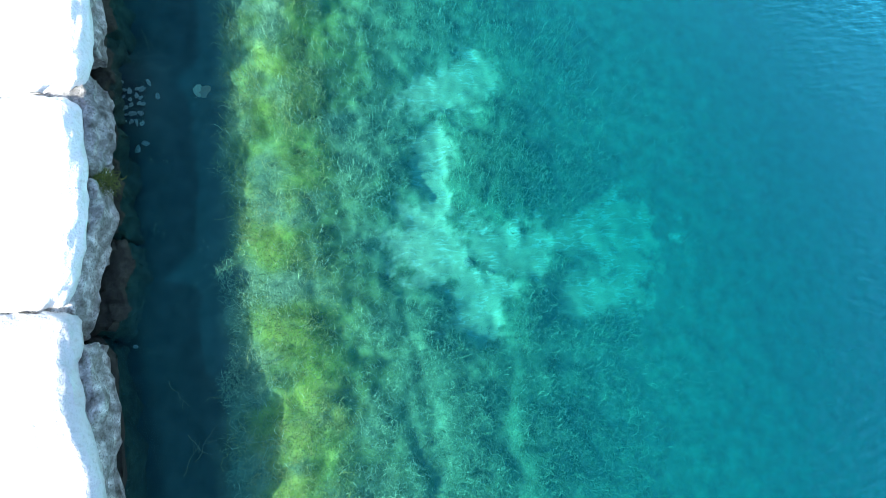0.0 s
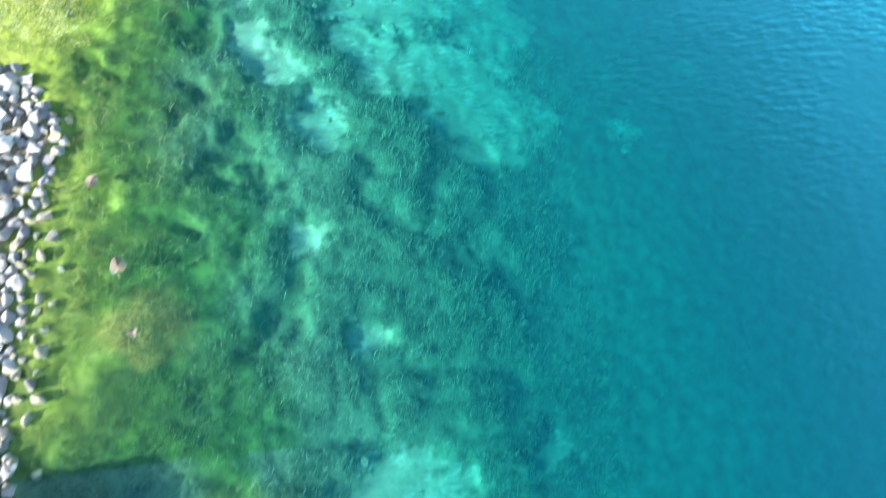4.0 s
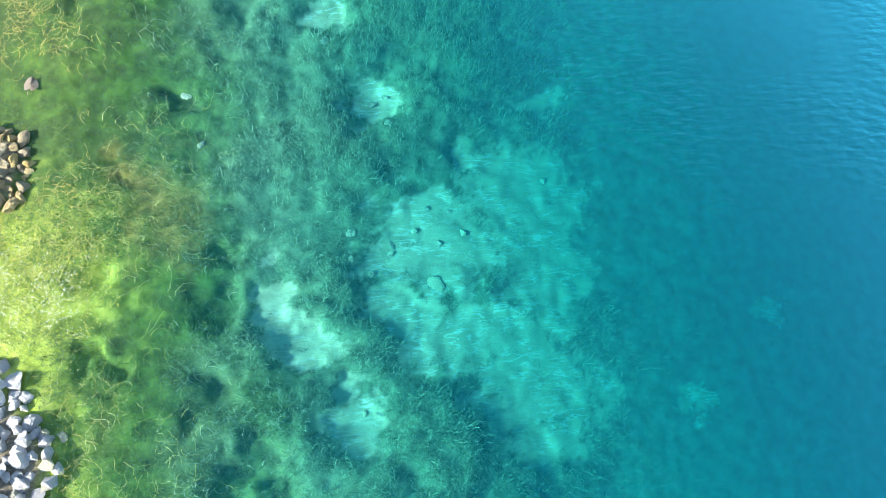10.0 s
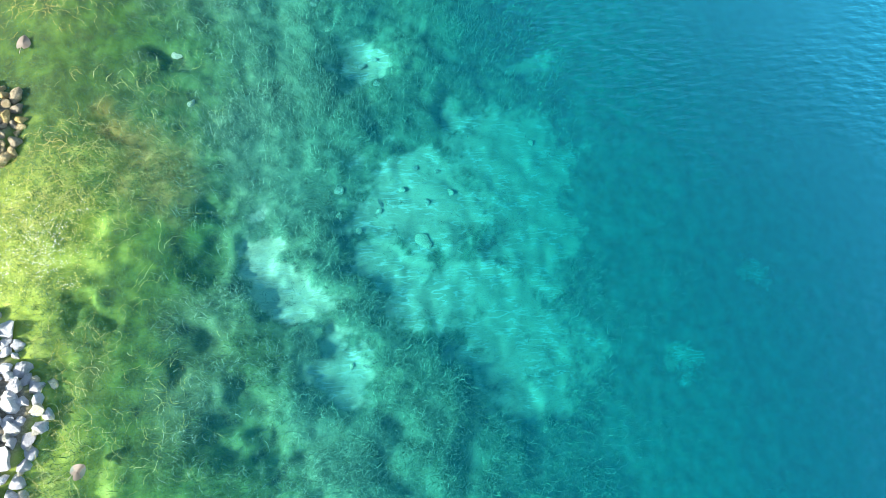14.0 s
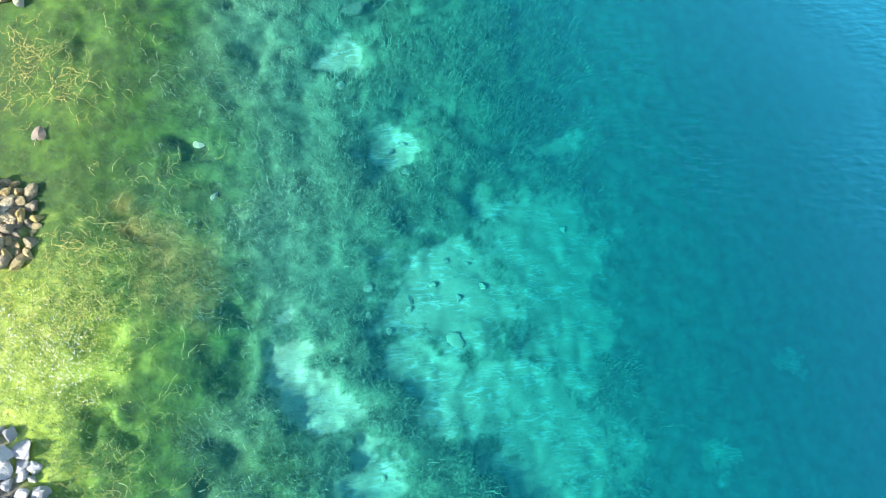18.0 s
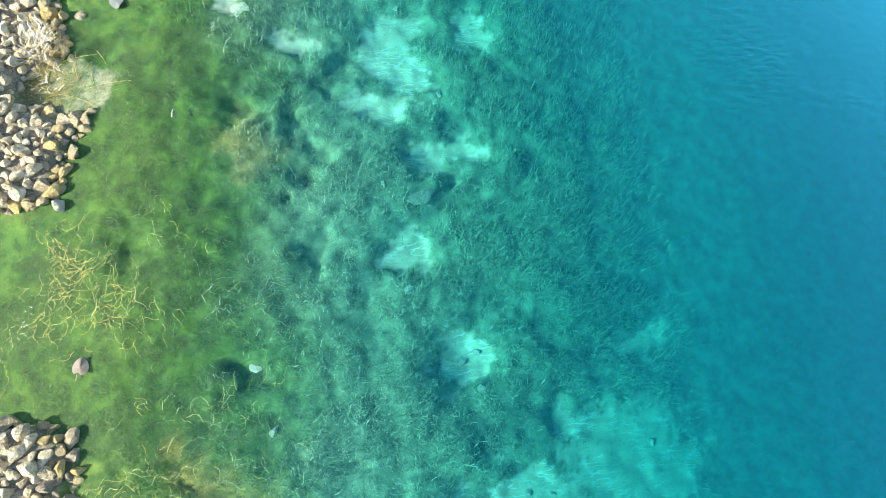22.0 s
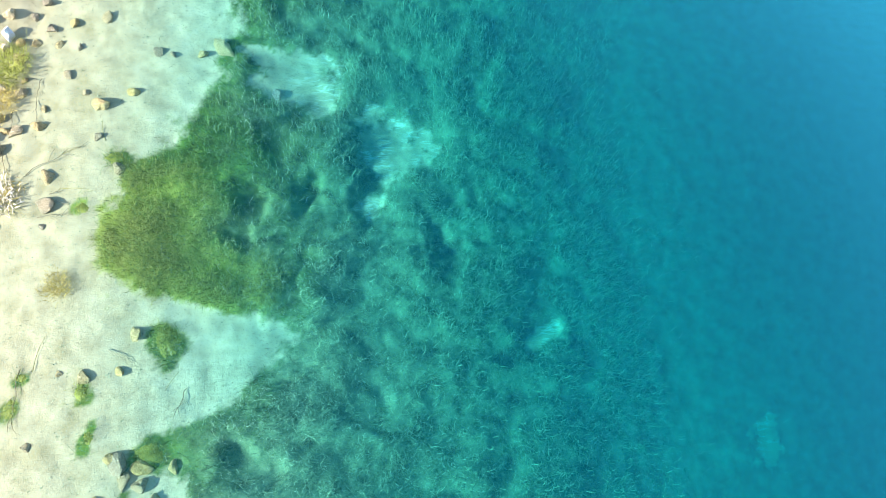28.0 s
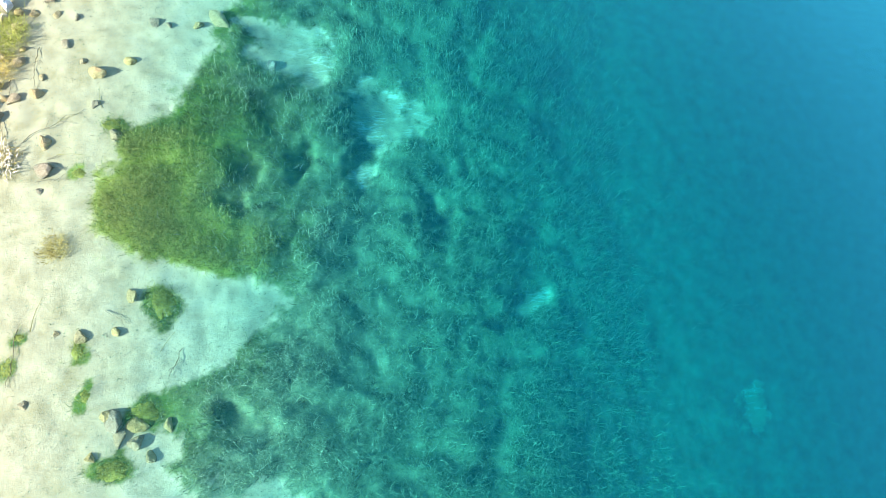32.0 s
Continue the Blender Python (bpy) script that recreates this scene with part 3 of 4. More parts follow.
# mask for the painted shadow along the wall foot
float_attribute(bed_mesh, "wall_shade", smooth(5.4, 4.9, gridy) * smooth(-1.5, -1.9, gridx + 0.2 * fbm(gridx, gridy, 0.4, 155)))
BROWN_ALGAE = [(-1.52, 2.93, 0.25, 0.3), (-1.74, 3.25, 0.2, 0.2), (-1.24, 0.08, 0.3, 0.25), (-1.46, -0.22, 0.25, 0.3), (-1.5, 1.57, 0.22, 0.4), (-1.95, 9.72, 0.25, 0.3), (-2.21, 10.05, 0.2, 0.25), (-2.0, 6.4, 0.3, 0.2), (-1.9, 12.6, 0.25, 0.2), (-1.8, 16.1, 0.15, 0.15)]
brown = smooth(-0.5, 0.5, ellipses(gridx, gridy, BROWN_ALGAE, 0.2) + 0.6 * fbm(gridx, gridy, 0.15, 153))
float_attribute(bed_mesh, "brown", np.maximum(0.8 * brown, 0.12 * smooth(5.6, 5.0, gridy)))
BLEACHED_ALGAE = [(-3.0, 9.2, 0.65, 0.75), (-2.9, 8.6, 0.4, 0.4), (-2.6, 7.4, 0.3, 0.5)]
PALE_ALGAE = [(-2.35, 19.1, 0.5, 0.5), (-2.0, 18.75, 0.4, 0.25), (-3.0, 7.9, 0.4, 0.7), (-2.6, 6.6, 0.35, 0.9), (-1.55, 4.2, 0.25, 0.6), (-1.5, 2.9, 0.28, 0.6), (-1.5, 1.6, 0.3, 0.6), (-1.35, 0.3, 0.3, 0.7)]
mild = 0.65 * smooth(-0.5, 0.6, ellipses(gridx, gridy, PALE_ALGAE, 0.25))
float_attribute(bed_mesh, "bleached", np.maximum(mild, 0.85 * smooth(-0.4, 0.6, ellipses(gridx, gridy, BLEACHED_ALGAE, 0.25) + 0.45 * fbm(gridx, gridy, 0.14, 157, 4, 0.7))))
bank_here = np.interp(gridy, BANK_Y, BANK_X)
stony = np.where(gridy < 5.2, smooth(-2.4, -2.55, gridx), smooth(0.0, -0.12, gridx - bank_here + 0.06 * fbm(gridx, gridy, 0.2, 91)))
weedy_gap = smooth(8.6, 8.75, gridy) * smooth(9.85, 9.7, gridy) + smooth(10.6, 10.75, gridy) * smooth(12.1, 11.95, gridy)
silty = smooth(1.25, 0.7, np.hypot((gridx + 3.36) / 0.36, (gridy - 13.14) / 0.28) + 0.5 * fbm(gridx, gridy, 0.2, 167))
float_attribute(bed_mesh, "stony", stony * (1 - np.clip(weedy_gap + silty, 0, 1)))
float_attribute(bed_mesh, "land", np.where(gridy < 5.0, smooth(-3.3, -3.6, gridx), smooth(-4.4, -4.9, gridx)))
ground = tagged(new("ground", bed_mesh), "pale sand and green weed on the shelving lake bed", "lake bed", kind="structure")

wx = steps([(-20, -4, 4), (-4, 4.6, 0.1), (4.6, 12, 0.9), (12, 30, 3), (30, 400, 37)])
wy = steps([(-400, -20, 38), (-20, -3, 1.7), (-3, 23, 0.1), (23, 40, 1.7), (40, 420, 38)])
verts, faces, x, y = sheet(wx, wy, lambda x, y: 0 * x)
water_mesh = mesh_from("water", verts, faces, WATER_MAT, True)
floor_z = np.where((x > -5) & (x < 4.6) & (y > -3) & (y < 23), bed(x, y), macro(x, y))
for _ in range(2):
    padded = np.pad(floor_z, 1, mode="edge")
    floor_z = sum(padded[a : a + floor_z.shape[0], b : b + floor_z.shape[1]] for a in range(3) for b in range(3)) / 9
float_attribute(water_mesh, "depth", np.clip(-floor_z, 0, 3.5))
water = tagged(new("water", water_mesh), "clear turquoise lake water deepening to blue", "water", kind="structure")


# ---- stones ----
def rock_mesh(name, seed, mat, flat=0.7, facets=13, detail=2):
    rng = random.Random(seed)
    bm = bmesh.new()
    bmesh.ops.create_icosphere(bm, subdivisions=detail, radius=1.0)
    planes = [(Vector((rng.uniform(-1, 1), rng.uniform(-1, 1), rng.uniform(-0.8, 1))).normalized(), rng.uniform(0.42, 0.8)) for _ in range(facets)]
    sx, sy = rng.uniform(0.8, 1.15), rng.uniform(0.7, 1.0)
    for v in bm.verts:
        p = v.co.copy()
        for n, d in planes:
            over = p.dot(n) - d
            if over > 0:
                p -= n * over * 0.97
        p *= 1 + 0.16 * noise.noise(p * 1.9 + Vector((seed, 0, 0))) + 0.2 * noise.noise(p * 4.5 + Vector((0, seed, 0))) + 0.12 * noise.noise(p * 10 + Vector((0, 0, seed)))
        v.co = (p.x * sx, p.y * sy, p.z * flat)
    me = bpy.data.meshes.new(name)
    bm.to_mesh(me)
    bm.free()
    me.materials.append(mat)
    return me


KINDS = {key: [rock_mesh("stone", s * 7 + k, mat) for s in range(9)] for k, (key, mat) in enumerate({"white": WHITE_STONE, "rubble": RUBBLE_STONE, "tan": TAN_STONE, "sunk": SUNK_STONE, "coated": COATED_STONE, "grey": GREY_STONE}.items())}


def bed_at(x, y):
    return float(bed(np.array([x]), np.array([y]))[0])


def stone(kind, x, y, r, rng, label, group, sink=0.35, lift=0.0, squash=1.0, name="stone"):
    ob = new(name, rng.choice(KINDS[kind]))
    k = r * rng.uniform(0.9, 1.12)
    ob.matrix_world = Matrix.LocRotScale((x, y, bed_at(x, y) + lift + k * (0.7 - 2 * 0.7 * sink) * 0.8), Euler((rng.uniform(-0.35, 0.35), rng.uniform(-0.35, 0.35), rng.uniform(0, 6.28))), Vector((k, k * rng.uniform(0.85, 1.1), k * squash * rng.uniform(0.8, 1.1))))
    return tagged(ob, label, "stone", group)


def scatter(rng, y0, y1, x0, inner, rmin, rmax, count):
    """Places for stones that do not overlap, between x0 and the foot of the bank."""
    done = []
    for _ in range(count * 14):
        y = rng.uniform(y0, y1)
        edge = float(np.interp(y, BANK_Y, BANK_X)) + inner
        x = edge - (edge - x0) * rng.random() ** 1.15
        r = rng.uniform(rmin, rmax) * (0.75 if rng.random() < 0.3 else 1)
        if all((x - a) ** 2 + (y - b) ** 2 > (0.52 * (r + c)) ** 2 for a, b, c in done):
            done.append((x, y, r))
        if len(done) >= count:
            break
    return done


def heap(kind, places, rng, label):
    """The stones farther up the bank, joined."""
    vs, fs, count = [], [], 0
    for x, y, r in places:
        me = rng.choice(KINDS[kind])
        m = Matrix.LocRotScale((x, y, bed_at(x, y) + 0.2 * r), Euler((rng.uniform(-0.4, 0.4), rng.uniform(-0.4, 0.4), rng.uniform(0, 6.28))), Vector((r, r * rng.uniform(0.85, 1.1), r)))
        vs += [m @ v.co for v in me.vertices]
        fs += [[i + count for i in p.vertices] for p in me.polygons]
        count += len(me.vertices)
    ob = new("bank_rubble", mesh_from("bank_rubble", vs, fs, KINDS[kind][0].materials[0]))
    return tagged(ob, label, "rubble", kind="stuff")


rng = random.Random(4)
places = scatter(rng, 5.12, 8.7, -3.7, 0.05, 0.06, 0.115, 420)
near = sorted(places, key=lambda p: float(np.interp(p[1], BANK_Y, BANK_X)) - p[0])
for x, y, r in near[:150]:
    stone("rubble", x, y, r, rng, "pale angular limestone lump in the rubble bank", "rubble of the bank", name="limestone_lump")
heap("rubble", near[150:], rng, "pale limestone rubble heaped on the bank")
places = []
while len(places) < 50:
    y = rng.uniform(5.35, 8.3)
    x, r = -2.73 + 0.07 * math.sin(3.1 * y) + rng.gauss(0, 0.085), rng.uniform(0.035, 0.075)
    if all((x - a) ** 2 + (y - b) ** 2 > (0.8 * (r + c)) ** 2 for a, b, c in places):
        places.append((x, y, r))
        stone("coated", x, y, r, rng, "stone coated with yellow-green algae at the waterline", "coated stones at the waterline", 0.2, name="coated_stone")
places = []
for y0, y1, back, n in ((9.85, 10.6, -3.7, 90), (12.1, 14.0, -4.1, 330), (14.0, 15.7, -4.2, 190), (15.7, 18.6, -4.2, 70), (18.6, 22, -4.1, 100)):
    places += scatter(rng, y0, y1, back, 0.05, 0.045, 0.1, n)
places = [p for p in places if math.hypot((p[0] + 3.38) / 0.3, (p[1] - 13.16) / 0.24) > 1]
near = sorted(places, key=lambda p: float(np.interp(p[1], BANK_Y, BANK_X)) - p[0])
for x, y, r in near[:200]:
    stone("tan", x, y, r, rng, "tan weathered stone in the bank at the waterline", "stones of the bank")
heap("tan", near[200:], rng, "tan stones heaped on the bank")

BEACH_STONES = [(-2.8, 20.2, 20), (-2.56, 20.31, 14), (-3.13, 19.62, 19), (-3.12, 19.39, 20), (-2.44, 18.42, 17), (-2.75, 18.11, 16), (-2.49, 17.54, 25), (-2.39, 20.69, 18), (-2.28, 20.67, 10), (-2.07, 20.69, 14), (-1.9, 20.73, 22), (-3.06, 20.48, 14), (-3.04, 20.95, 16), (-3.22, 20.89, 14), (-2.8, 20.99, 14), (-3.15, 20.75, 12), (-2.79, 19.94, 14), (-3.21, 20.19, 10), (-3.22, 20.04, 17), (-2.61, 19.66, 16), (-3.13, 19.23, 9), (-2.52, 18.15, 12), (-2.92, 18.15, 7), (-3.08, 17.67, 12), (-2.98, 20.72, 8), (-2.9, 20.31, 10), (-2.34, 17.5, 18)]
CLUSTER_STONES = [(-2.55, 17.57, 14), (-2.34, 17.38, 18), (-2.14, 17.48, 14), (-2.45, 17.4, 15), (-2.62, 17.3, 13), (-2.25, 17.28, 12), (-3.57, 16.34, 22), (-3.24, 16.42, 16), (-2.88, 15.86, 16), (-2.73, 15.77, 14), (-2.78, 15.43, 13), (-2.75, 15.18, 16), (-3.24, 14.92, 11), (-2.66, 14.87, 11), (-1.89, 14.95, 10), (-3.27, 12.87, 27), (-3.31, 13.83, 14), (-3.48, 12.9, 21), (-3.08, 16.37, 10), (-2.88, 16.64, 10)]
for x, y, px in BEACH_STONES + CLUSTER_STONES:
    stone("tan", x, y, px * 0.0046, rng, "rough ochre stone half sunk in pale sand", "stones on the beach", 0.42, 0.0, 0.8, "beach_stone")
SUNKEN = [(-1.2, 14.93, 16), (-1.02, 15.23, 14), (-0.71, 14.02, 11), (-2.03, 13.9, 24), (-1.84, 14.38, 14), (-0.9, 14.28, 19), (-1.27, 14.63, 10), (-0.41, 13.07, 9), (-0.59, 9.6, 11), (-0.46, 9.24, 10), (-0.26, 10.88, 10), (-0.37, 10.81, 10), (-1.88, 10.83, 11), (-0.73, 11.35, 14), (-1.75, 10.37, 10), (0.07, 9.14, 16), (-0.09, 9.61, 8), (-0.26, 9.49, 8), (-0.55, 8.14, 8), (-0.43, 8.14, 9), (0.32, 9.58, 8), (0.12, 9.48, 10), (0.22, 9.78, 9), (-0.29, 9.4, 9), (-0.61, 9.36, 9), (0.05, 9.81, 10), (-0.24, 10.57, 9), (-0.63, 11.12, 12)]
SUNKEN_SOUTH = [(-0.9, 12.26, 8), (-0.38, 13.14, 9), (-1.98, 2.86, 16), (-0.73, 4.14, 12), (-0.47, 5.27, 12), (0.38, 4.12, 9), (-0.1, 2.29, 8), (0.31, 1.04, 9), (0.15, 1.14, 12), (0.77, 0.86, 7), (-0.15, 4.2, 8), (-1.52, 20.36, 16), (1.1, 10.1, 9), (-0.08, 5.0, 8), (-0.5, 4.98, 8)]
for x, y, px in SUNKEN + SUNKEN_SOUTH:
    stone("sunk", x, y, px * 0.0052, rng, "silted stone on the lake bed under clear water", "stones under water", 0.5, 0.0, 0.38, "sunken_stone")

slab = new("stone_slab", rock_mesh("stone_slab", 91, SLAB_STONE, 0.28, 14))
slab.matrix_world = Matrix.LocRotScale((-0.59, 12.13, bed_at(-0.59, 12.13) + 0.05), Euler((0.05, -0.05, 0.3)), Vector((0.165, 0.085, 0.13)))
tagged(slab, "long flat stone slab lying among dark weed", "stone")


# ---- quay wall ----
def block(name, back, y0, y1, z0, z1, face, mat, parent, seed, rough=0.03, corner=0.1, brow=0.06):
    """A quarried block with worn, uneven sides. face: its front seen from above, as places along and across the shore."""
    bm = bmesh.new()
    bmesh.ops.create_cube(bm, size=2.0)
    bmesh.ops.subdivide_edges(bm, edges=bm.edges[:], cuts=26, use_grid_fill=True)
    ys, xs = zip(*sorted(face))
    s = Vector((seed * 3.1, seed, 0))

    def worn(inside, radius):
        gone = max(0.0, 1 - inside / radius)
        return radius * (1 - math.sqrt(max(0.0, 1 - gone * gone)))

    for v in bm.verts:
        a, b, c = (0.45 * k + 0.55 * math.sin(math.pi / 2 * k) for k in v.co)
        y, z = (y0 + y1) / 2 + b * (y1 - y0) / 2, (z0 + z1) / 2 + c * (z1 - z0) / 2
        f = (a + 1) / 2
        front = float(np.interp(y, ys, xs)) - worn(min(y - y0, y1 - y), corner) - worn(z1 - z, brow) - worn(z - z0, 0.05)
        w = Vector((back + f * (front - back), y, z - (0.1 + 0.5 * f**3) * worn(min(y - y0, y1 - y), corner)))
        w += Vector((noise.noise(w * 1.6 + s), 0.4 * noise.noise(w * 1.6 + s * 2), noise.noise(w * 1.6 + s * 3) * 0.12)) * rough * 0.7
        w += Vector((noise.noise(w * 6 + s), 0.4 * noise.noise(w * 6 + s * 2), noise.noise(w * 6 + s * 3) * 0.3)) * rough * 0.6
        w += Vector((noise.noise(w * 19 + s), noise.noise(w * 19 + s * 2), noise.noise(w * 19 + s * 3))) * rough * 0.35
        v.co = w
    for f in bm.faces:
        f.smooth = True
    return part(name, bm, mat, parent)


quay = tagged(new("wall_quay"), "white limestone quay wall of large rough blocks", "stone wall", kind="structure")
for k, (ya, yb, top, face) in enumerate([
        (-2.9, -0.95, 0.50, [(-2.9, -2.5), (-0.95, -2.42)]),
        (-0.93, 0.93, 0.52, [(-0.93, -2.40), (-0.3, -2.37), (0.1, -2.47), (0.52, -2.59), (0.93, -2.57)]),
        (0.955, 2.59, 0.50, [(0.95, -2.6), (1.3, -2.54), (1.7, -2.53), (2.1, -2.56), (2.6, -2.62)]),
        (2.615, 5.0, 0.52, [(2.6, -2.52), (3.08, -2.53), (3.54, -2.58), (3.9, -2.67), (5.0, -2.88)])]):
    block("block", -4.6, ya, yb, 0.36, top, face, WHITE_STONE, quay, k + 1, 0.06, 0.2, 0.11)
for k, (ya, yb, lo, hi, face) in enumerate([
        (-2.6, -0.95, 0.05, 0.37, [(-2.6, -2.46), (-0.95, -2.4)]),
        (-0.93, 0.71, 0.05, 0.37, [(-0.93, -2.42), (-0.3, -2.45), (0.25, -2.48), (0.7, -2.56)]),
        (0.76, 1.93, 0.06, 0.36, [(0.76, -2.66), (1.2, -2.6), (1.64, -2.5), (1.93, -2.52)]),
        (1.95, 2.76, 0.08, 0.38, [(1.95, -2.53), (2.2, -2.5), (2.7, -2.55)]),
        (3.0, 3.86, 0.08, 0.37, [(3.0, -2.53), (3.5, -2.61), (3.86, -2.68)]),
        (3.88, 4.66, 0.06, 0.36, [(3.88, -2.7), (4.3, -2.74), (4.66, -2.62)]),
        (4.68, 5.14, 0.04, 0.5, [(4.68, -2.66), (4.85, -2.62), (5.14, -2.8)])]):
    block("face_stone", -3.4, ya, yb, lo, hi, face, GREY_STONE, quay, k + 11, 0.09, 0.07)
# footing course, coloured to show the dark undercut below the face stones
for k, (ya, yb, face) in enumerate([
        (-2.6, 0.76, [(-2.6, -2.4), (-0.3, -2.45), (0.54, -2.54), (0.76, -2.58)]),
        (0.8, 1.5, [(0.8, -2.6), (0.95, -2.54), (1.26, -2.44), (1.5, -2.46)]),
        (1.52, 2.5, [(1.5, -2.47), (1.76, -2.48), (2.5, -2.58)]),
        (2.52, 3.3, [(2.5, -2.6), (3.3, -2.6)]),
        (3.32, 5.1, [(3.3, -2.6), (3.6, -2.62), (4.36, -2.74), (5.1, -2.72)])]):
    block("footing", -3.6, ya, yb, -0.45, 0.05, face, WET_SHADED_STONE, quay, 31 + k, 0.12, 0.05)
for k in range(26):
    x, y = -2.6 + 0.05 * (k % 5) + rng.uniform(-0.02, 0.02), 2.56 + 0.075 * (k // 5) + rng.uniform(-0.02, 0.02)
    stone("grey", x, y, rng.uniform(0.022, 0.036), rng, "small grey cobble under water at the wall foot", "cobbles at the wall foot", 0.3, 0.0, 0.6, "cobble")
for x, y, r in [(-2.36, 2.92, 0.035), (-2.3, 2.8, 0.03), (-2.42, 2.86, 0.03), (-2.5, 2.36, 0.06), (-2.42, 2.4, 0.04), (-2.56, 0.72, 0.04)]:
    stone("grey", x, y, r, rng, "small grey cobble under water at the wall foot", "cobbles at the wall foot", 0.3, 0.0, 0.6, "cobble")

# ---- weed and algae ----
nrng = np.random.default_rng(7)


def ribbons(name, x, y, length, width, lift, curl, mat, segs=4, top=-0.006, base=0.0):
    """Thin bent threads that start on the bed and drift above it."""
    n = len(x)
    heading = nrng.uniform(0, 2 * np.pi, n)
    turn = nrng.normal(0, curl, (n, segs))
    px, py, z = x.copy(), y.copy(), bed(x, y) + base
    rise = lift * nrng.uniform(0.2, 1.0, n)
    pts, sides = [], []
    for s in range(segs + 1):
        f = s / segs
        zz = np.minimum(z + rise * np.sin(f * 2.4), top - 0.01 * nrng.random(n)) if top is not None else z + rise * np.sin(f * 2.4)
        pts.append(np.stack([px, py, zz], 1))
        sides.append(np.stack([-np.sin(heading), np.cos(heading), 0 * heading], 1) * (width * (1 - 0.75 * f) / 2)[:, None])
        if s < segs:
            heading = heading + turn[:, s]
            px, py = px + np.cos(heading) * length / segs, py + np.sin(heading) * length / segs
    p, w = np.stack(pts, 1), np.stack(sides, 1)
    v = np.stack([p - w, p + w], 2).reshape(n, -1, 3)
    base_face = np.array([[2 * s, 2 * s + 1, 2 * s + 3, 2 * s + 2] for s in range(segs)])
    faces = (np.arange(n)[:, None, None] * (2 * (segs + 1)) + base_face[None]).reshape(-1, 4)
    return new(name, mesh_from(name, v.reshape(-1, 3), faces, mat))


def sow(n, x0, x1, y0, y1, keep):
    x, y = nrng.uniform(x0, x1, n), nrng.uniform(y0, y1, n)
    k = nrng.random(n) < keep(x, y)
    return x[k], y[k]


def weed_field(x, y):
    s = SAND
    bank = np.interp(y, BANK_Y, BANK_X)
    # y < 5: strands left out across the wall's shadow
    dry = np.where(y < 5.0, x < -1.75 + 0.15 * fbm(x, y, 0.3, 23, 2), (x < bank + 0.03) & (macro(x, y) > -0.03))
    clump = 0.15 + 0.85 * puffs(x, y, 0.62, 11) * (0.35 + 0.65 * puffs(x, y, 0.24, 21))
    return (1 - s) ** 2 * clump * (~dry) * (1 - 0.65 * DIPS)


DIPS = smooth(-0.7, 0.6, ellipses(shore_x, shore_y, HOLLOWS, 0.22) + 0.4 * fbm(shore_x, shore_y, 0.15, 25, 3))
WEED, ALGAE, POCKETS = weed_field(shore_x, shore_y), algae_field(shore_x, shore_y), dark_field(shore_x, shore_y)


def weed_here(x, y):
    return read(WEED, x, y)


for name, text, mat, y0, y1, n in (("olive_algae", "olive-brown thread algae along the foot of the wall", OLIVE_STRANDS, -2.2, 5.2, 150000), ("thread_algae", "yellow-green thread algae filling the shallow water", ALGAE_STRANDS, 5.2, 22.5, 340000)):
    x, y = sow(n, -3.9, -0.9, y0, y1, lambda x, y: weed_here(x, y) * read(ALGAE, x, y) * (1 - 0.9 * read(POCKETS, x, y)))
    tagged(ribbons(name, x, y, nrng.uniform(0.03, 0.11, len(x)), nrng.uniform(0.0016, 0.0032, len(x)), 0.06, 0.85, mat, 3), text, "algae", kind="stuff")
x, y = sow(60000, -1.6, 1.7, 0.3, 16.6, lambda x, y: read(SAND, x, y) * smooth(0.22, 0.5, fbm(x, y, 0.11, 113, 3)) * smooth(-0.9, 0.6, fbm(x, y, 0.6, 115, 2)))
tagged(ribbons("weed_tufts", x, y, nrng.uniform(0.02, 0.07, len(x)), nrng.uniform(0.0015, 0.003, len(x)), 0.05, 0.85, DARK_STRANDS, 3), "small dark weed tufts scattered on the sunken sand", "water weed", kind="stuff")
x, y = sow(440000, -2.6, 1.4, -2.2, 22.5, lambda x, y: weed_here(x, y) * (1 - read(ALGAE, x, y)))
tagged(ribbons("water_weed", x, y, nrng.uniform(0.03, 0.11, len(x)), nrng.uniform(0.0016, 0.0032, len(x)), 0.085, 0.95, WEED_STRANDS, 3), "dark olive water weed covering the lake bed", "water weed", kind="stuff")
x, y = sow(135000, -2.4, 1.6, -2.2, 22.5, lambda x, y: weed_here(x, y) ** 1.5 * (1 - read(ALGAE, x, y)))
tagged(ribbons("weed_stems", x, y, nrng.uniform(0.04, 0.13, len(x)), nrng.uniform(0.002, 0.0038, len(x)), 0.11, 0.95, PALE_STRANDS, 4), "pale curled stems standing out of dark water weed", "water weed", kind="stuff")
x, y = sow(70000, 1.3, 4.4, -2.2, 22.5, lambda x, y: weed_here(x, y) * smooth(6.5, 0.5, x))
tagged(ribbons("deep_weed", x, y, nrng.uniform(0.04, 0.12, len(x)), nrng.uniform(0.0015, 0.0032, len(x)), 0.08, 1.0, WEED_STRANDS, 3), "dim water weed on the deeper lake bed", "water weed", kind="stuff")


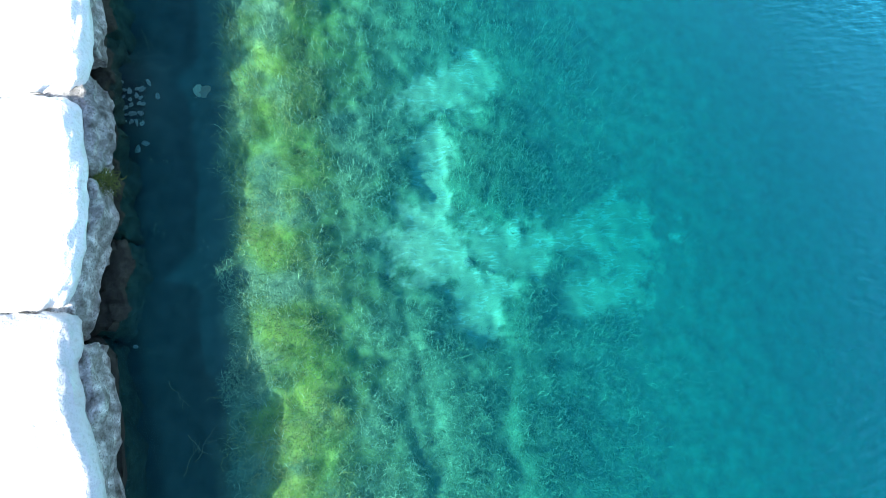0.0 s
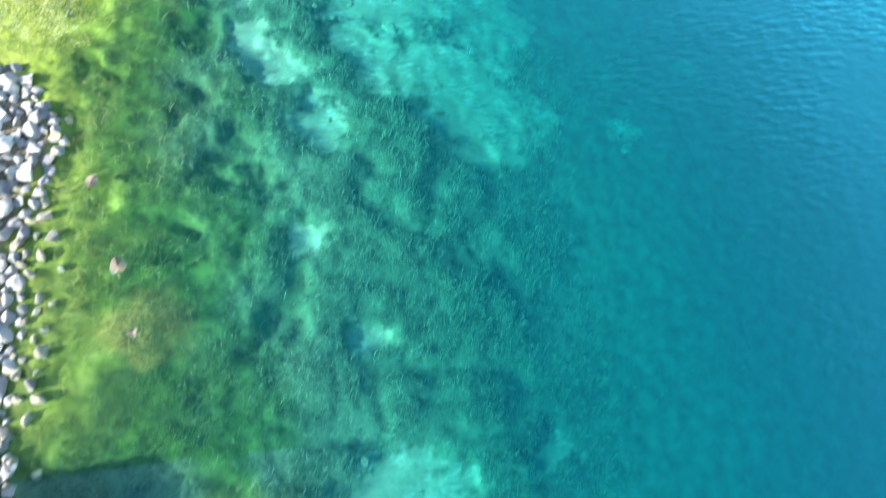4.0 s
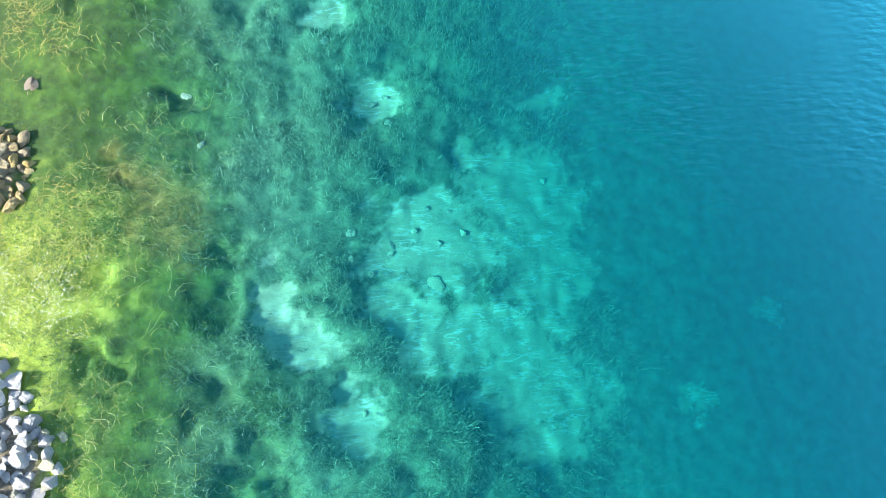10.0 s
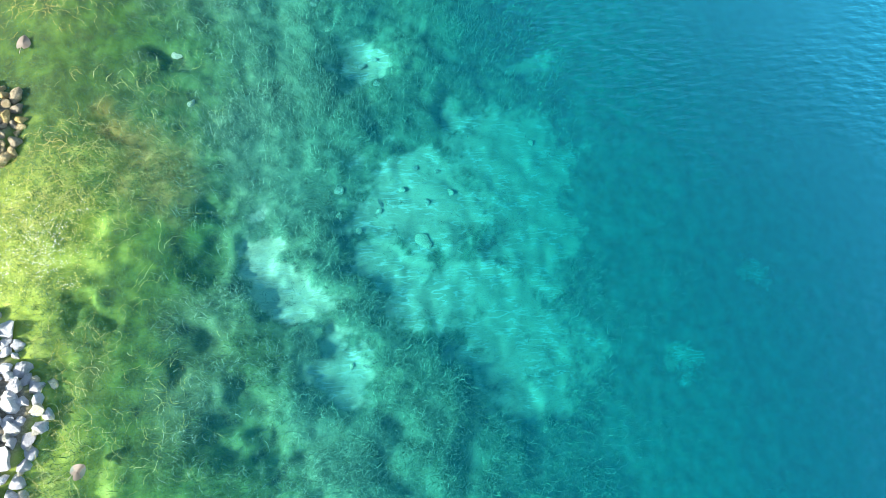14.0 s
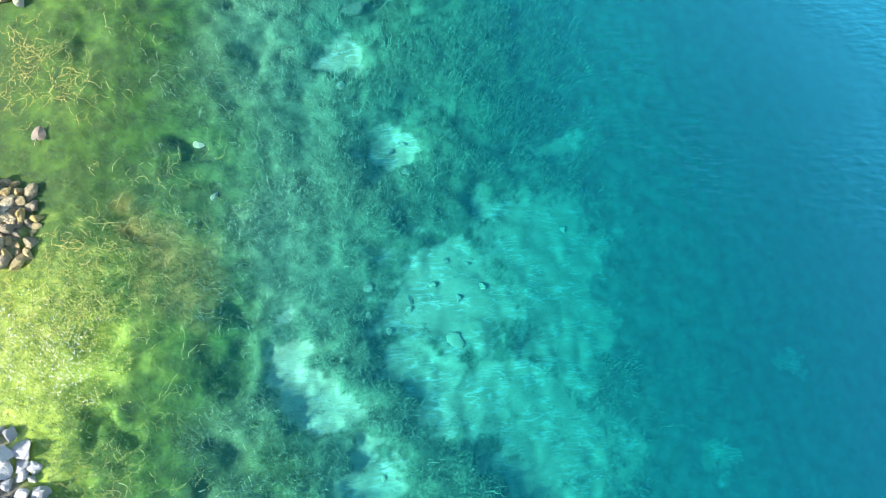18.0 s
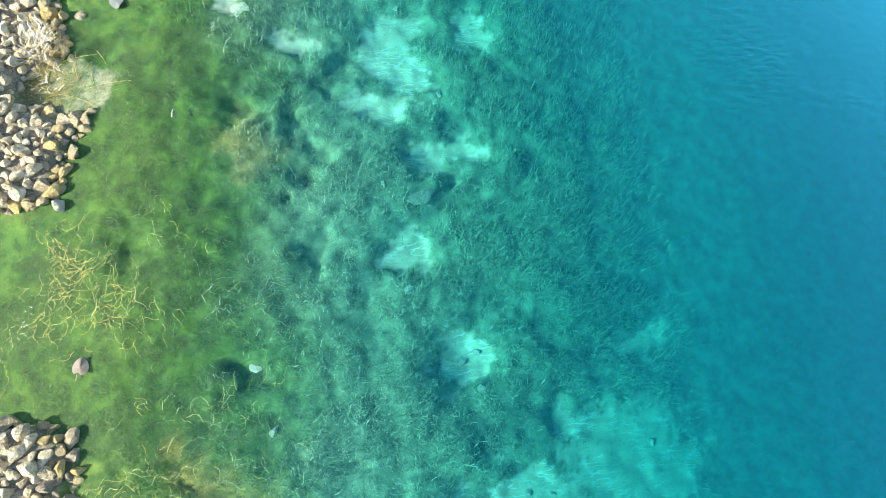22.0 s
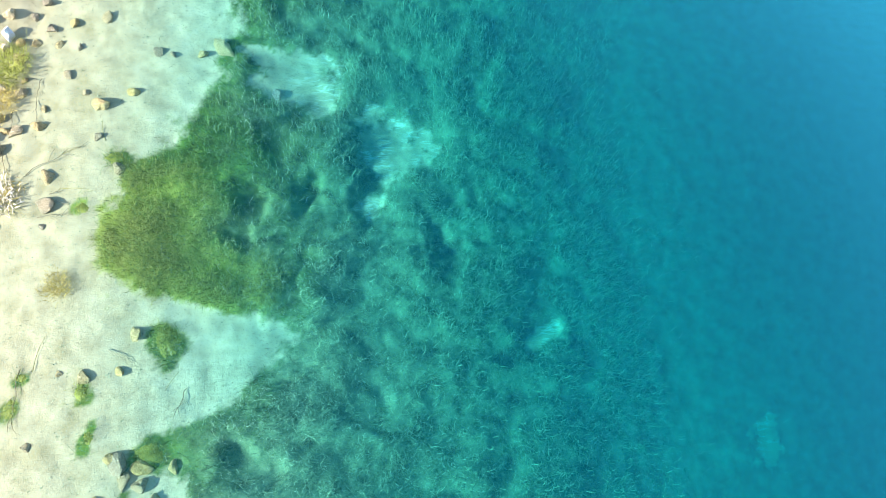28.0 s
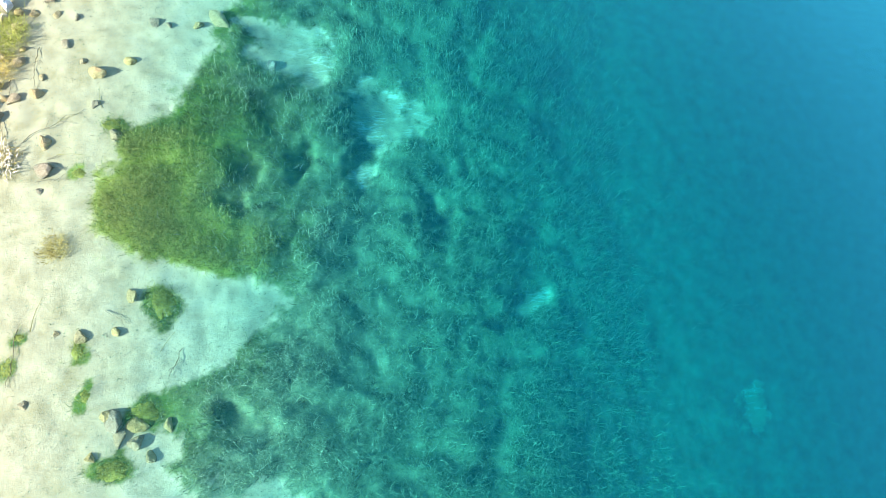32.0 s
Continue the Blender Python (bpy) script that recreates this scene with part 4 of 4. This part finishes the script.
# ---- algae cushions on the sand ----
def cushion_material():
    m, t, b = material("algae_cushion")
    blotch, fibres = noise_tex(t, 9, 5), vein(t, 60, 0.06)
    col = ramp(t, blotch, [(0.33, (0.14, 0.16, 0.02)), (0.5, (0.23, 0.255, 0.035)), (0.68, (0.32, 0.34, 0.06))])
    t.links.new(mixed(t, maths(t, "MULTIPLY", fibres, 0.25), col, (0.36, 0.38, 0.05)), b.inputs["Base Color"])
    b.inputs["Roughness"].default_value = 0.9
    bump(t, b, maths(t, "ADD", blotch, fibres), 0.6, 0.012)
    return m


CUSHION = cushion_material()


def algae_cushion(cx, cy, rx, ry, k):
    thing = tagged(new("algae_cushion"), "soft yellow-green algae cushion lying on pale sand", "algae", "algae cushions")
    thing.matrix_world = pose(cx, cy, bed_at(cx, cy))
    rings, spokes = 14, 72
    f, a = np.meshgrid(np.linspace(0, 1, rings), np.linspace(0, 2 * np.pi, spokes, endpoint=False), indexing="ij")

    def rim(turn):
        return 0.95 + 0.5 * fbm(2.2 * np.cos(turn) + 9.7 * k, 2.2 * np.sin(turn), 0.9, 171, 5, 0.75)

    px, py = cx + f * rim(a) * rx * np.cos(a), cy + f * rim(a) * ry * np.sin(a)
    height = 0.03 * min(1, rx / 0.2) * (1 - f**2) ** 1.5 * (1 + 0.35 * fbm(px, py, 0.09, 173)) - 0.012 * f**3
    pz = bed(px, py) + height
    pz = np.where(bed(px, py) < -0.02, np.minimum(pz, -0.006), pz)
    i, j = np.meshgrid(np.arange(rings - 1), np.arange(spokes), indexing="ij")
    q = (j + 1) % spokes
    faces = np.stack([i * spokes + j, (i + 1) * spokes + j, (i + 1) * spokes + q, i * spokes + q], -1).reshape(-1, 4)
    origin = np.array(thing.matrix_world.translation)
    body = new("mat", mesh_from("mat", np.stack([px, py, pz], -1).reshape(-1, 3) - origin, faces, CUSHION, True))
    body.parent = thing
    n = int((26000 if rx > 0.12 else 14000) * rx * ry) + 30
    r, turn = nrng.random(n) ** 0.45, nrng.uniform(0, 2 * np.pi, n)
    r = r * rim(turn) * (1.05 + min(0.3, 0.03 / min(rx, ry)) * nrng.normal(0, 1, n))
    fringe = ribbons("threads", cx + r * rx * np.cos(turn), cy + r * ry * np.sin(turn), nrng.uniform(0.012, 0.04, n), nrng.uniform(0.0011, 0.0022, n), 0.02, 1.0, MAT_STRANDS, 3, -0.002, 0.012)
    fringe.parent, fringe.matrix_parent_inverse = thing, thing.matrix_world.inverted()
    tagged(fringe, kind="stuff")
    return thing


for k, (cx, cy, rx, ry) in enumerate(MATS):
    algae_cushion(cx, cy, rx, ry, k)

# ---- long pale threads, scum and painted glints on the shallow algae ----
x, y = sow(5500, -3.6, -1.4, 5.4, 12.2, lambda x, y: weed_here(x, y) ** 0.5 * smooth(-1.2, -2.6, x) * smooth(-0.2, 0.5, fbm(x, y, 0.6, 131, 3)))
tagged(ribbons("straw_threads", x, y, nrng.uniform(0.05, 0.26, len(x)), nrng.uniform(0.0013, 0.0028, len(x)), 0.05, 0.55, STRAW, 8, 0.004, 0.02), "long pale straw threads tangled over green algae", "straw", kind="stuff")
STRAW_SPOTS = [(-3.2, 11.75, 0.25, 0.2), (-2.75, 11.25, 0.3, 0.25), (-3.3, 11.3, 0.2, 0.2), (-2.45, 9.65, 0.3, 0.35), (-2.6, 9.95, 0.3, 0.25), (-2.3, 9.3, 0.2, 0.25), (-2.5, 7.9, 0.2, 0.2)]
x, y = sow(2400, -3.6, -1.9, 7.6, 12.1, lambda x, y: smooth(-0.1, 0.8, ellipses(x, y, STRAW_SPOTS, 0.15) + 0.4 * fbm(x, y, 0.12, 137)))
tagged(ribbons("golden_straw", x, y, nrng.uniform(0.05, 0.22, len(x)), nrng.uniform(0.0015, 0.003, len(x)), 0.05, 0.5, STRAW, 7, 0.004, 0.02), "golden straw threads matted on green algae", "straw", kind="stuff")
x, y = sow(80000, -2.8, -1.3, 18.2, 20.4, lambda x, y: weed_here(x, y) * smooth(-0.3, 0.5, ellipses(x, y, PALE_ALGAE, 0.25)))
tagged(ribbons("pale_algae", x, y, nrng.uniform(0.03, 0.09, len(x)), nrng.uniform(0.0016, 0.003, len(x)), 0.05, 0.8, MAT_STRANDS, 3), "olive-yellow thread algae in a mat on the beach", "algae", kind="stuff")
x, y = sow(60000, -2.7, -0.9, -0.8, 19.6, lambda x, y: weed_here(x, y) ** 0.5 * smooth(-0.1, 0.6, ellipses(x, y, BROWN_ALGAE, 0.2) + 0.4 * fbm(x, y, 0.15, 153)))
tagged(ribbons("rust_algae", x, y, nrng.uniform(0.04, 0.12, len(x)), nrng.uniform(0.0018, 0.0034, len(x)), 0.07, 0.75, RUST_STRANDS, 3), "rust-brown thread algae among green weed", "algae", kind="stuff")
x, y = sow(5000, -1.9, -0.9, -1.8, 5.0, lambda x, y: weed_here(x, y) * smooth(0.0, 0.3, fbm(x, y, 0.5, 133, 2)))
tagged(ribbons("brown_threads", x, y, nrng.uniform(0.08, 0.25, len(x)), nrng.uniform(0.0018, 0.0035, len(x)), 0.06, 0.5, OLIVE_STRANDS, 6, -0.004, 0.02), "brown dead stems drifting over weed by the wall", "straw", kind="stuff")


def flecks(name, x, y, size, z, mat):
    """Small floating flakes, each a flat bent diamond."""
    n, a = len(x), nrng.uniform(0, 6.28, len(x))
    corner = np.array([[1, 0], [0, 0.7], [-1, 0], [0, -0.7]])
    v = np.zeros((n, 4, 3))
    for k, (u, w) in enumerate(corner):
        v[:, k, 0] = x + size * (u * np.cos(a) - w * np.sin(a)) * nrng.uniform(0.6, 1.2, n)
        v[:, k, 1] = y + size * (u * np.sin(a) + w * np.cos(a)) * nrng.uniform(0.6, 1.2, n)
        v[:, k, 2] = z + nrng.uniform(0, 0.006, n)
    return new(name, mesh_from(name, v.reshape(-1, 3), np.arange(4 * n).reshape(n, 4), mat))


# algae flakes whose palest colours stand in for glints on the water
SCUM_GLINT = strand_material("scum_glint", [(0.0, (0.34, 0.40, 0.03)), (0.5, (0.50, 0.53, 0.06)), (0.9, (0.66, 0.65, 0.16)), (1.0, (0.92, 0.90, 0.70))])
SCUM_GLINT_SPOTS = [(-3.1, 9.25, 0.45, 0.5), (-2.75, 9.2, 0.5, 0.45), (-2.87, 9.58, 0.16, 0.1), (-2.5, 9.42, 0.16, 0.12), (-2.72, 9.05, 0.22, 0.2), (-2.45, 8.8, 0.13, 0.07)]
x, y = sow(60000, -3.8, -2.2, 8.5, 12, lambda x, y: smooth(-0.3, 0.9, ellipses(x, y, SCUM_GLINT_SPOTS, 0.12) + 0.6 * fbm(x, y, 0.07, 141, 4, 0.7)) * 0.9)
tagged(flecks("algae_scum_glint", x, y, nrng.uniform(0.0015, 0.006, len(x)), 0.002, SCUM_GLINT), "bleached flakes of dry algae at the shore, partly in place of glints", "algae scum", kind="stuff")
# white flecks: dried foam, and sparkle put in as colour
FOAM_GLINT = strand_material("foam_glint", [(0.0, (0.80, 0.79, 0.62)), (1.0, (0.95, 0.94, 0.86))])
FOAM_GLINT_SPOTS = [(-3.1, 9.2, 0.3, 0.4), (-2.7, 9.15, 0.25, 0.3), (-2.43, 8.8, 0.09, 0.035), (-2.52, 8.86, 0.05, 0.03), (-2.46, 9.42, 0.08, 0.05), (-2.87, 9.6, 0.08, 0.04), (-3.08, 9.3, 0.13, 0.12), (-3.05, 9.0, 0.1, 0.06), (-2.75, 9.12, 0.07, 0.08), (-3.5, 11.2, 0.08, 0.15)]
x, y = sow(45000, -3.8, -2.2, 8.5, 11.6, lambda x, y: 0.85 * smooth(0.15, 1.0, ellipses(x, y, FOAM_GLINT_SPOTS, 0.12) + 1.1 * fbm(x, y, 0.06, 143, 4, 0.8)))
tagged(flecks("foam", x, y, 0.001 + 0.0045 * nrng.random(len(x)) ** 2, 0.006, FOAM_GLINT), "white flecks on algae at the shore, dried foam and painted sparkle", "foam", kind="stuff")
x, y = sow(11000, -3.6, 0.5, 13.8, 22, lambda x, y: read(SAND, x, y) * (macro(x, y) < 0.05) * 0.6)
tagged(flecks("plant_litter", x, y, nrng.uniform(0.002, 0.008, len(x)), bed(x, y) + 0.002, WEED_STRANDS), "dark scraps of plant litter strewn on the sand", "litter", kind="stuff")

x, y = sow(9000, -3.6, -0.9, 13.8, 22, lambda x, y: read(SAND, x, y) ** 2 * (macro(x, y) < 0.05) * (0.15 + 0.5 * smooth(0.0, 0.4, fbm(x, y, 0.25, 161, 3))))
tagged(ribbons("litter_threads", x, y, nrng.uniform(0.012, 0.05, len(x)), nrng.uniform(0.0016, 0.0035, len(x)), 0.006, 0.5, TWIG, 3, None, 0.003), "short dark plant threads strewn on pale sand", "litter", kind="stuff")

# ---- fallen leaves ----
def leaf(x, y, z, size, turn, mat, label):
    bm = bmesh.new()
    rim = []
    for k in range(28):
        a = 2 * math.pi * k / 28
        along = math.cos(a) * (1 if math.cos(a) > 0 else 0.8 - 0.35 * math.exp(-((a - math.pi) / 0.3) ** 2))
        across = 0.95 * math.sin(a) * abs(math.sin(a / 2)) ** 0.55
        rim.append(bm.verts.new((size * along, size * across, 0.014 * math.sin(2 * a + 0.5))))
    mid = bm.verts.new((0, 0, 0.004))
    for k in range(28):
        bm.faces.new((mid, rim[k], rim[(k + 1) % 28]))
    bmesh.ops.solidify(bm, geom=bm.faces[:], thickness=0.0015)
    thing = tagged(new("fallen_leaf"), label, "leaf", "fallen leaves")
    thing.matrix_world = pose(x, y, z, 3, -2, turn)
    part("blade", bm, mat, thing)
    bm = bmesh.new()
    bmesh.ops.create_cone(bm, segments=6, radius1=0.0025, radius2=0.0018, depth=size * 0.8, matrix=pose(-size * 0.85, 0.004, 0.0, 0, 90, 8))
    part("stalk", bm, mat, thing)
    return thing


for lx, ly, size, turn, pale in [(-3.03, 10.89, 0.072, 75, 0), (-3.02, 13.94, 0.075, -70, 1), (-2.09, 6.83, 0.078, 100, 0), (-2.33, 7.55, 0.065, 40, 0), (-1.96, 6.32, 0.045, 160, 0), (-4.0, 16.44, 0.065, 10, 0), (-1.94, 2.84, 0.07, 30, 0)]:
    leaf(lx, ly, max(bed_at(lx, ly) + 0.02, 0.004 if ly > 5 else -1), size, turn, PALE_LEAF if pale else LEAF_MAT, "pale bleached leaf lying on green algae" if pale else "greyish brown fallen leaf lying on green algae")


# ---- tufts of dry grass ----
def blades(n, seed, spread, length, width, upright, mat, parent, name, thick=1.0, segs=5):
    g = np.random.default_rng(seed)
    vs, fs = [], []
    for k in range(n):
        tussock = k % 5
        a, r = g.normal(1.3 * tussock, 0.8), spread * abs(g.normal(0.35 + 0.08 * tussock, 0.25))
        p = Vector((r * math.cos(a), r * math.sin(a), 0))
        lean = a + g.normal(0, 1.3)
        l, up, w = length * g.uniform(0.5, 1.1), upright * g.uniform(0.6, 1.2), width * g.uniform(0.6, 1.2)
        start = len(vs)
        for q in range(segs + 1):
            f = q / segs
            side = Vector((-math.sin(lean), math.cos(lean), 0)) * w * (1 - 0.8 * f) / 2
            lift = Vector((0, 0, w * 0.35 * (1 - f) * thick))
            vs += [p - side, p + side, p + lift]
            up -= (1.1 / segs) * g.uniform(0.4, 1.1)
            p = p + Vector((math.cos(lean) * math.cos(up), math.sin(lean) * math.cos(up), math.sin(up))) * (l / segs)
            p.z = max(p.z, 0.004)
            lean += g.normal(0, 0.16)
        for q in range(segs):
            b0, b1 = start + 3 * q, start + 3 * q + 3
            fs += [(b0, b0 + 1, b1 + 1, b1), (b0 + 1, b0 + 2, b1 + 2, b1 + 1), (b0 + 2, b0, b1, b1 + 2)]
    ob = new(name, mesh_from(name, vs, fs, mat))
    ob.parent = parent
    return ob


for k, (tx, ty, size, stems, green, mat, label) in enumerate([
        (-3.64, 13.55, 0.26, 330, 260, OCHRE_BLADE, "bleached reed tuft with dead white stems on the bank"), (-3.66, 14.45, 0.17, 110, 330, FRESH_BLADE, "yellow-green grass tuft with white stems among stones"),
        (-3.82, 15.89, 0.2, 200, 330, FRESH_BLADE, "mossy grass tuft with bleached stems at the shore"), (-4.0, 16.05, 0.3, 40, 900, FRESH_BLADE, "low yellow-green grass cushion at the shore"), (-4.0, 15.66, 0.2, 10, 420, FRESH_BLADE, "low yellow-green grass cushion at the shore"),
        (-2.98, 18.77, 0.12, 5, 300, OCHRE_BLADE, "small ochre grass tuft standing in the sand"), (-3.46, 19.47, 0.2, 260, 200, OCHRE_BLADE, "grey-white dry reed tuft at the edge of the sand"),
        (-3.5, 20.55, 0.22, 20, 620, FRESH_BLADE, "yellow-green grass tuft at the foot of the bank"), (-3.52, 20.25, 0.17, 20, 360, OCHRE_BLADE, "ochre grass tuft at the foot of the bank"), (-3.8, 18.35, 0.28, 40, 500, FRESH_BLADE, "green grass cushion at the edge of the beach"),
        (-3.72, 14.12, 0.16, 60, 240, OCHRE_BLADE, "ochre grass tuft growing between bank stones"), (-3.8, 14.95, 0.16, 60, 260, OCHRE_BLADE, "ochre grass tuft growing between bank stones"),
        (-3.52, 13.2, 0.25, 40, 300, GREEN_BLADE, "flattened straw coloured grass over the stones")]):
    tuft = tagged(new("grass_tuft"), label, "grass", "grass tufts")
    tuft.matrix_world = pose(tx, ty, bed_at(tx, ty) + 0.015, 0, 0, 40 * k)
    if stems > 30:
        tagged(blades(stems, 200 + k, size * 0.8, size * 0.32, 0.010, 1.25, DEAD_STEM, tuft, "stubble", 1.0, 3), kind="stuff")
    tagged(blades(int(green * 1.5), 300 + k, size, size * 0.42, 0.0038, 1.0, mat, tuft, "foliage", 1.0, 4), kind="stuff")

moss = tagged(new("moss_cushion"), "small green moss cushion growing on the wall face", "moss")
moss.matrix_world = pose(-2.53, 1.93, 0.2, 0, 40, 0)
blades(420, 400, 0.11, 0.07, 0.006, 1.1, MOSS, moss, "foliage")


# ---- single stones, twigs and reed straws ----
for sx, sy, sr, kind, text in [(-4.0, 15.05, 0.1, "white", "bright white stone on the bank among ochre stones"), (-3.36, 12.24, 0.1, "tan", "flat pale stone at the edge of the algae"), (-3.3, 12.12, 0.07, "coated", "flat pale stone at the edge of the algae"), (-3.45, 9.55, 0.1, "white", "bright white stone at the waterline"), (-3.52, 20.83, 0.085, "white", "bright white stone at the foot of the bank")]:
    stone(kind, sx, sy, sr, rng, text, "", 0.4, 0.02)


def straw(x, y, turn, length, radius, mat, name, label):
    bm = bmesh.new()
    ring = []
    for k in range(7):
        f = k / 6
        bend = 0.06 * length * math.sin(3.1 * f)
        r = radius * (1 - 0.6 * f)
        ring.append([bm.verts.new(((f - 0.5) * length, bend + r * math.cos(a), r * math.sin(a))) for a in (0, 1.57, 3.14, 4.71)])
    for p, q in zip(ring, ring[1:]):
        for k in range(4):
            bm.faces.new((p[k], p[(k + 1) % 4], q[(k + 1) % 4], q[k]))
    bm.faces.new(ring[0])
    bm.faces.new(ring[-1][::-1])
    me = bpy.data.meshes.new(name)
    bm.to_mesh(me)
    bm.free()
    me.materials.append(mat)
    ob = new(name, me)
    ob.matrix_world = pose(x, y, max(bed_at(x, y) + 0.008, -0.004 if mat is DEAD_STEM else -9), 0, 0, turn)
    return tagged(ob, label, "reed straw", "loose reed straws")


for sx, sy, turn, length, radius, mat in [(-2.96, 14.2, 5, 0.11, 0.006, DEAD_STEM), (-2.5, 12.85, 85, 0.07, 0.006, DEAD_STEM), (-3.0, 19.8, 25, 0.3, 0.002, GREEN_BLADE), (-2.9, 19.5, -8, 0.28, 0.002, GREEN_BLADE), (-2.2, 18.0, 60, 0.3, 0.0025, GREEN_BLADE), (-3.05, 18.3, 75, 0.26, 0.0025, GREEN_BLADE), (-2.9, 15.9, 12, 0.4, 0.002, GREEN_BLADE), (-3.1, 15.95, 20, 0.36, 0.002, GREEN_BLADE), (-3.25, 13.25, 65, 0.3, 0.003, STRAW), (-3.4, 13.1, 20, 0.4, 0.003, STRAW), (-3.3, 13.35, 100, 0.28, 0.003, STRAW), (-3.55, 13.0, 15, 0.42, 0.003, STRAW), (-2.75, 20.0, 100, 0.2, 0.002, GREEN_BLADE)] + [(-3.62 + 0.045 * k, 13.02 + 0.13 * (k % 4), (12, -25, 58, 100, -60, 35, 8)[k % 7], 0.22 + 0.05 * (k % 5), 0.0024, STRAW) for k in range(14)]:
    straw(sx, sy, turn, length, radius, mat, "reed_straw", "thin dry reed straw lying by the water's edge" if mat is not DEAD_STEM else "short white reed piece floating over algae")


def twig(xa, ya, xb, yb, radius, seed):
    """A thin crooked twig with two side shoots, lying on the sand."""
    g = random.Random(seed)
    bm = bmesh.new()

    def shoot(p, q, r, kinks):
        ring = []
        side = (q - p).normalized().cross(Vector((0, 0, 1)))
        for k in range(kinks + 1):
            f = k / kinks
            c = p.lerp(q, f) + side * (q - p).length * g.uniform(-0.05, 0.05) * (0 < k < kinks)
            c.z = bed_at(c.x, c.y) + r + 0.003 + 0.012 * math.sin(3.1 * f)
            s = r * (1 - 0.6 * f)
            ring.append([bm.verts.new(c + side * s * math.cos(a) + Vector((0, 0, s * math.sin(a)))) for a in (0, 2.09, 4.19)])
        for u, v in zip(ring, ring[1:]):
            for k in range(3):
                bm.faces.new((u[k], u[(k + 1) % 3], v[(k + 1) % 3], v[k]))
        bm.faces.new(ring[0])
        bm.faces.new(ring[-1][::-1])

    p, q = Vector((xa, ya, 0)), Vector((xb, yb, 0))
    shoot(p, q, radius, 7)
    for _ in range(2):
        m, turn = p.lerp(q, g.uniform(0.35, 0.8)), g.choice((-1, 1)) * g.uniform(0.5, 0.9)
        shoot(m, m + Matrix.Rotation(turn, 3, "Z") @ (q - p) * g.uniform(0.2, 0.35), radius * 0.6, 3)
    me = bpy.data.meshes.new("twig")
    bm.to_mesh(me)
    bm.free()
    me.materials.append(TWIG)
    return tagged(new("twig", me), "thin dark crooked twig lying on pale sand", "twig", "twigs on the beach")


for k, ends in enumerate([(-3.25, 20.45, -3.27, 20.25), (-3.27, 20.26, -3.25, 20.07), (-3.29, 19.64, -2.86, 19.9), (-3.17, 19.3, -2.91, 19.31), (-3.1, 19.48, -3.01, 19.5), (-3.06, 19.42, -2.95, 19.39), (-3.49, 19.86, -3.43, 19.62), (-3.44, 20.19, -3.43, 20.0), (-3.17, 18.2, -3.21, 17.78), (-2.08, 18.01, -2.16, 17.8), (-2.6, 18.3, -2.42, 18.2), (-3.05, 16.0, -2.75, 15.95), (-3.2, 15.9, -2.9, 16.1), (-3.15, 15.0, -3.08, 14.92), (-2.5, 3.55, -2.42, 3.3), (-2.3, 0.42, -2.12, 0.2), (-2.15, 0.0, -1.95, -0.2), (-2.1, -0.2, -1.9, 0.05), (-2.2, -0.3, -2.05, -0.05)]):
    twig(*ends, 0.0032, 500 + k)
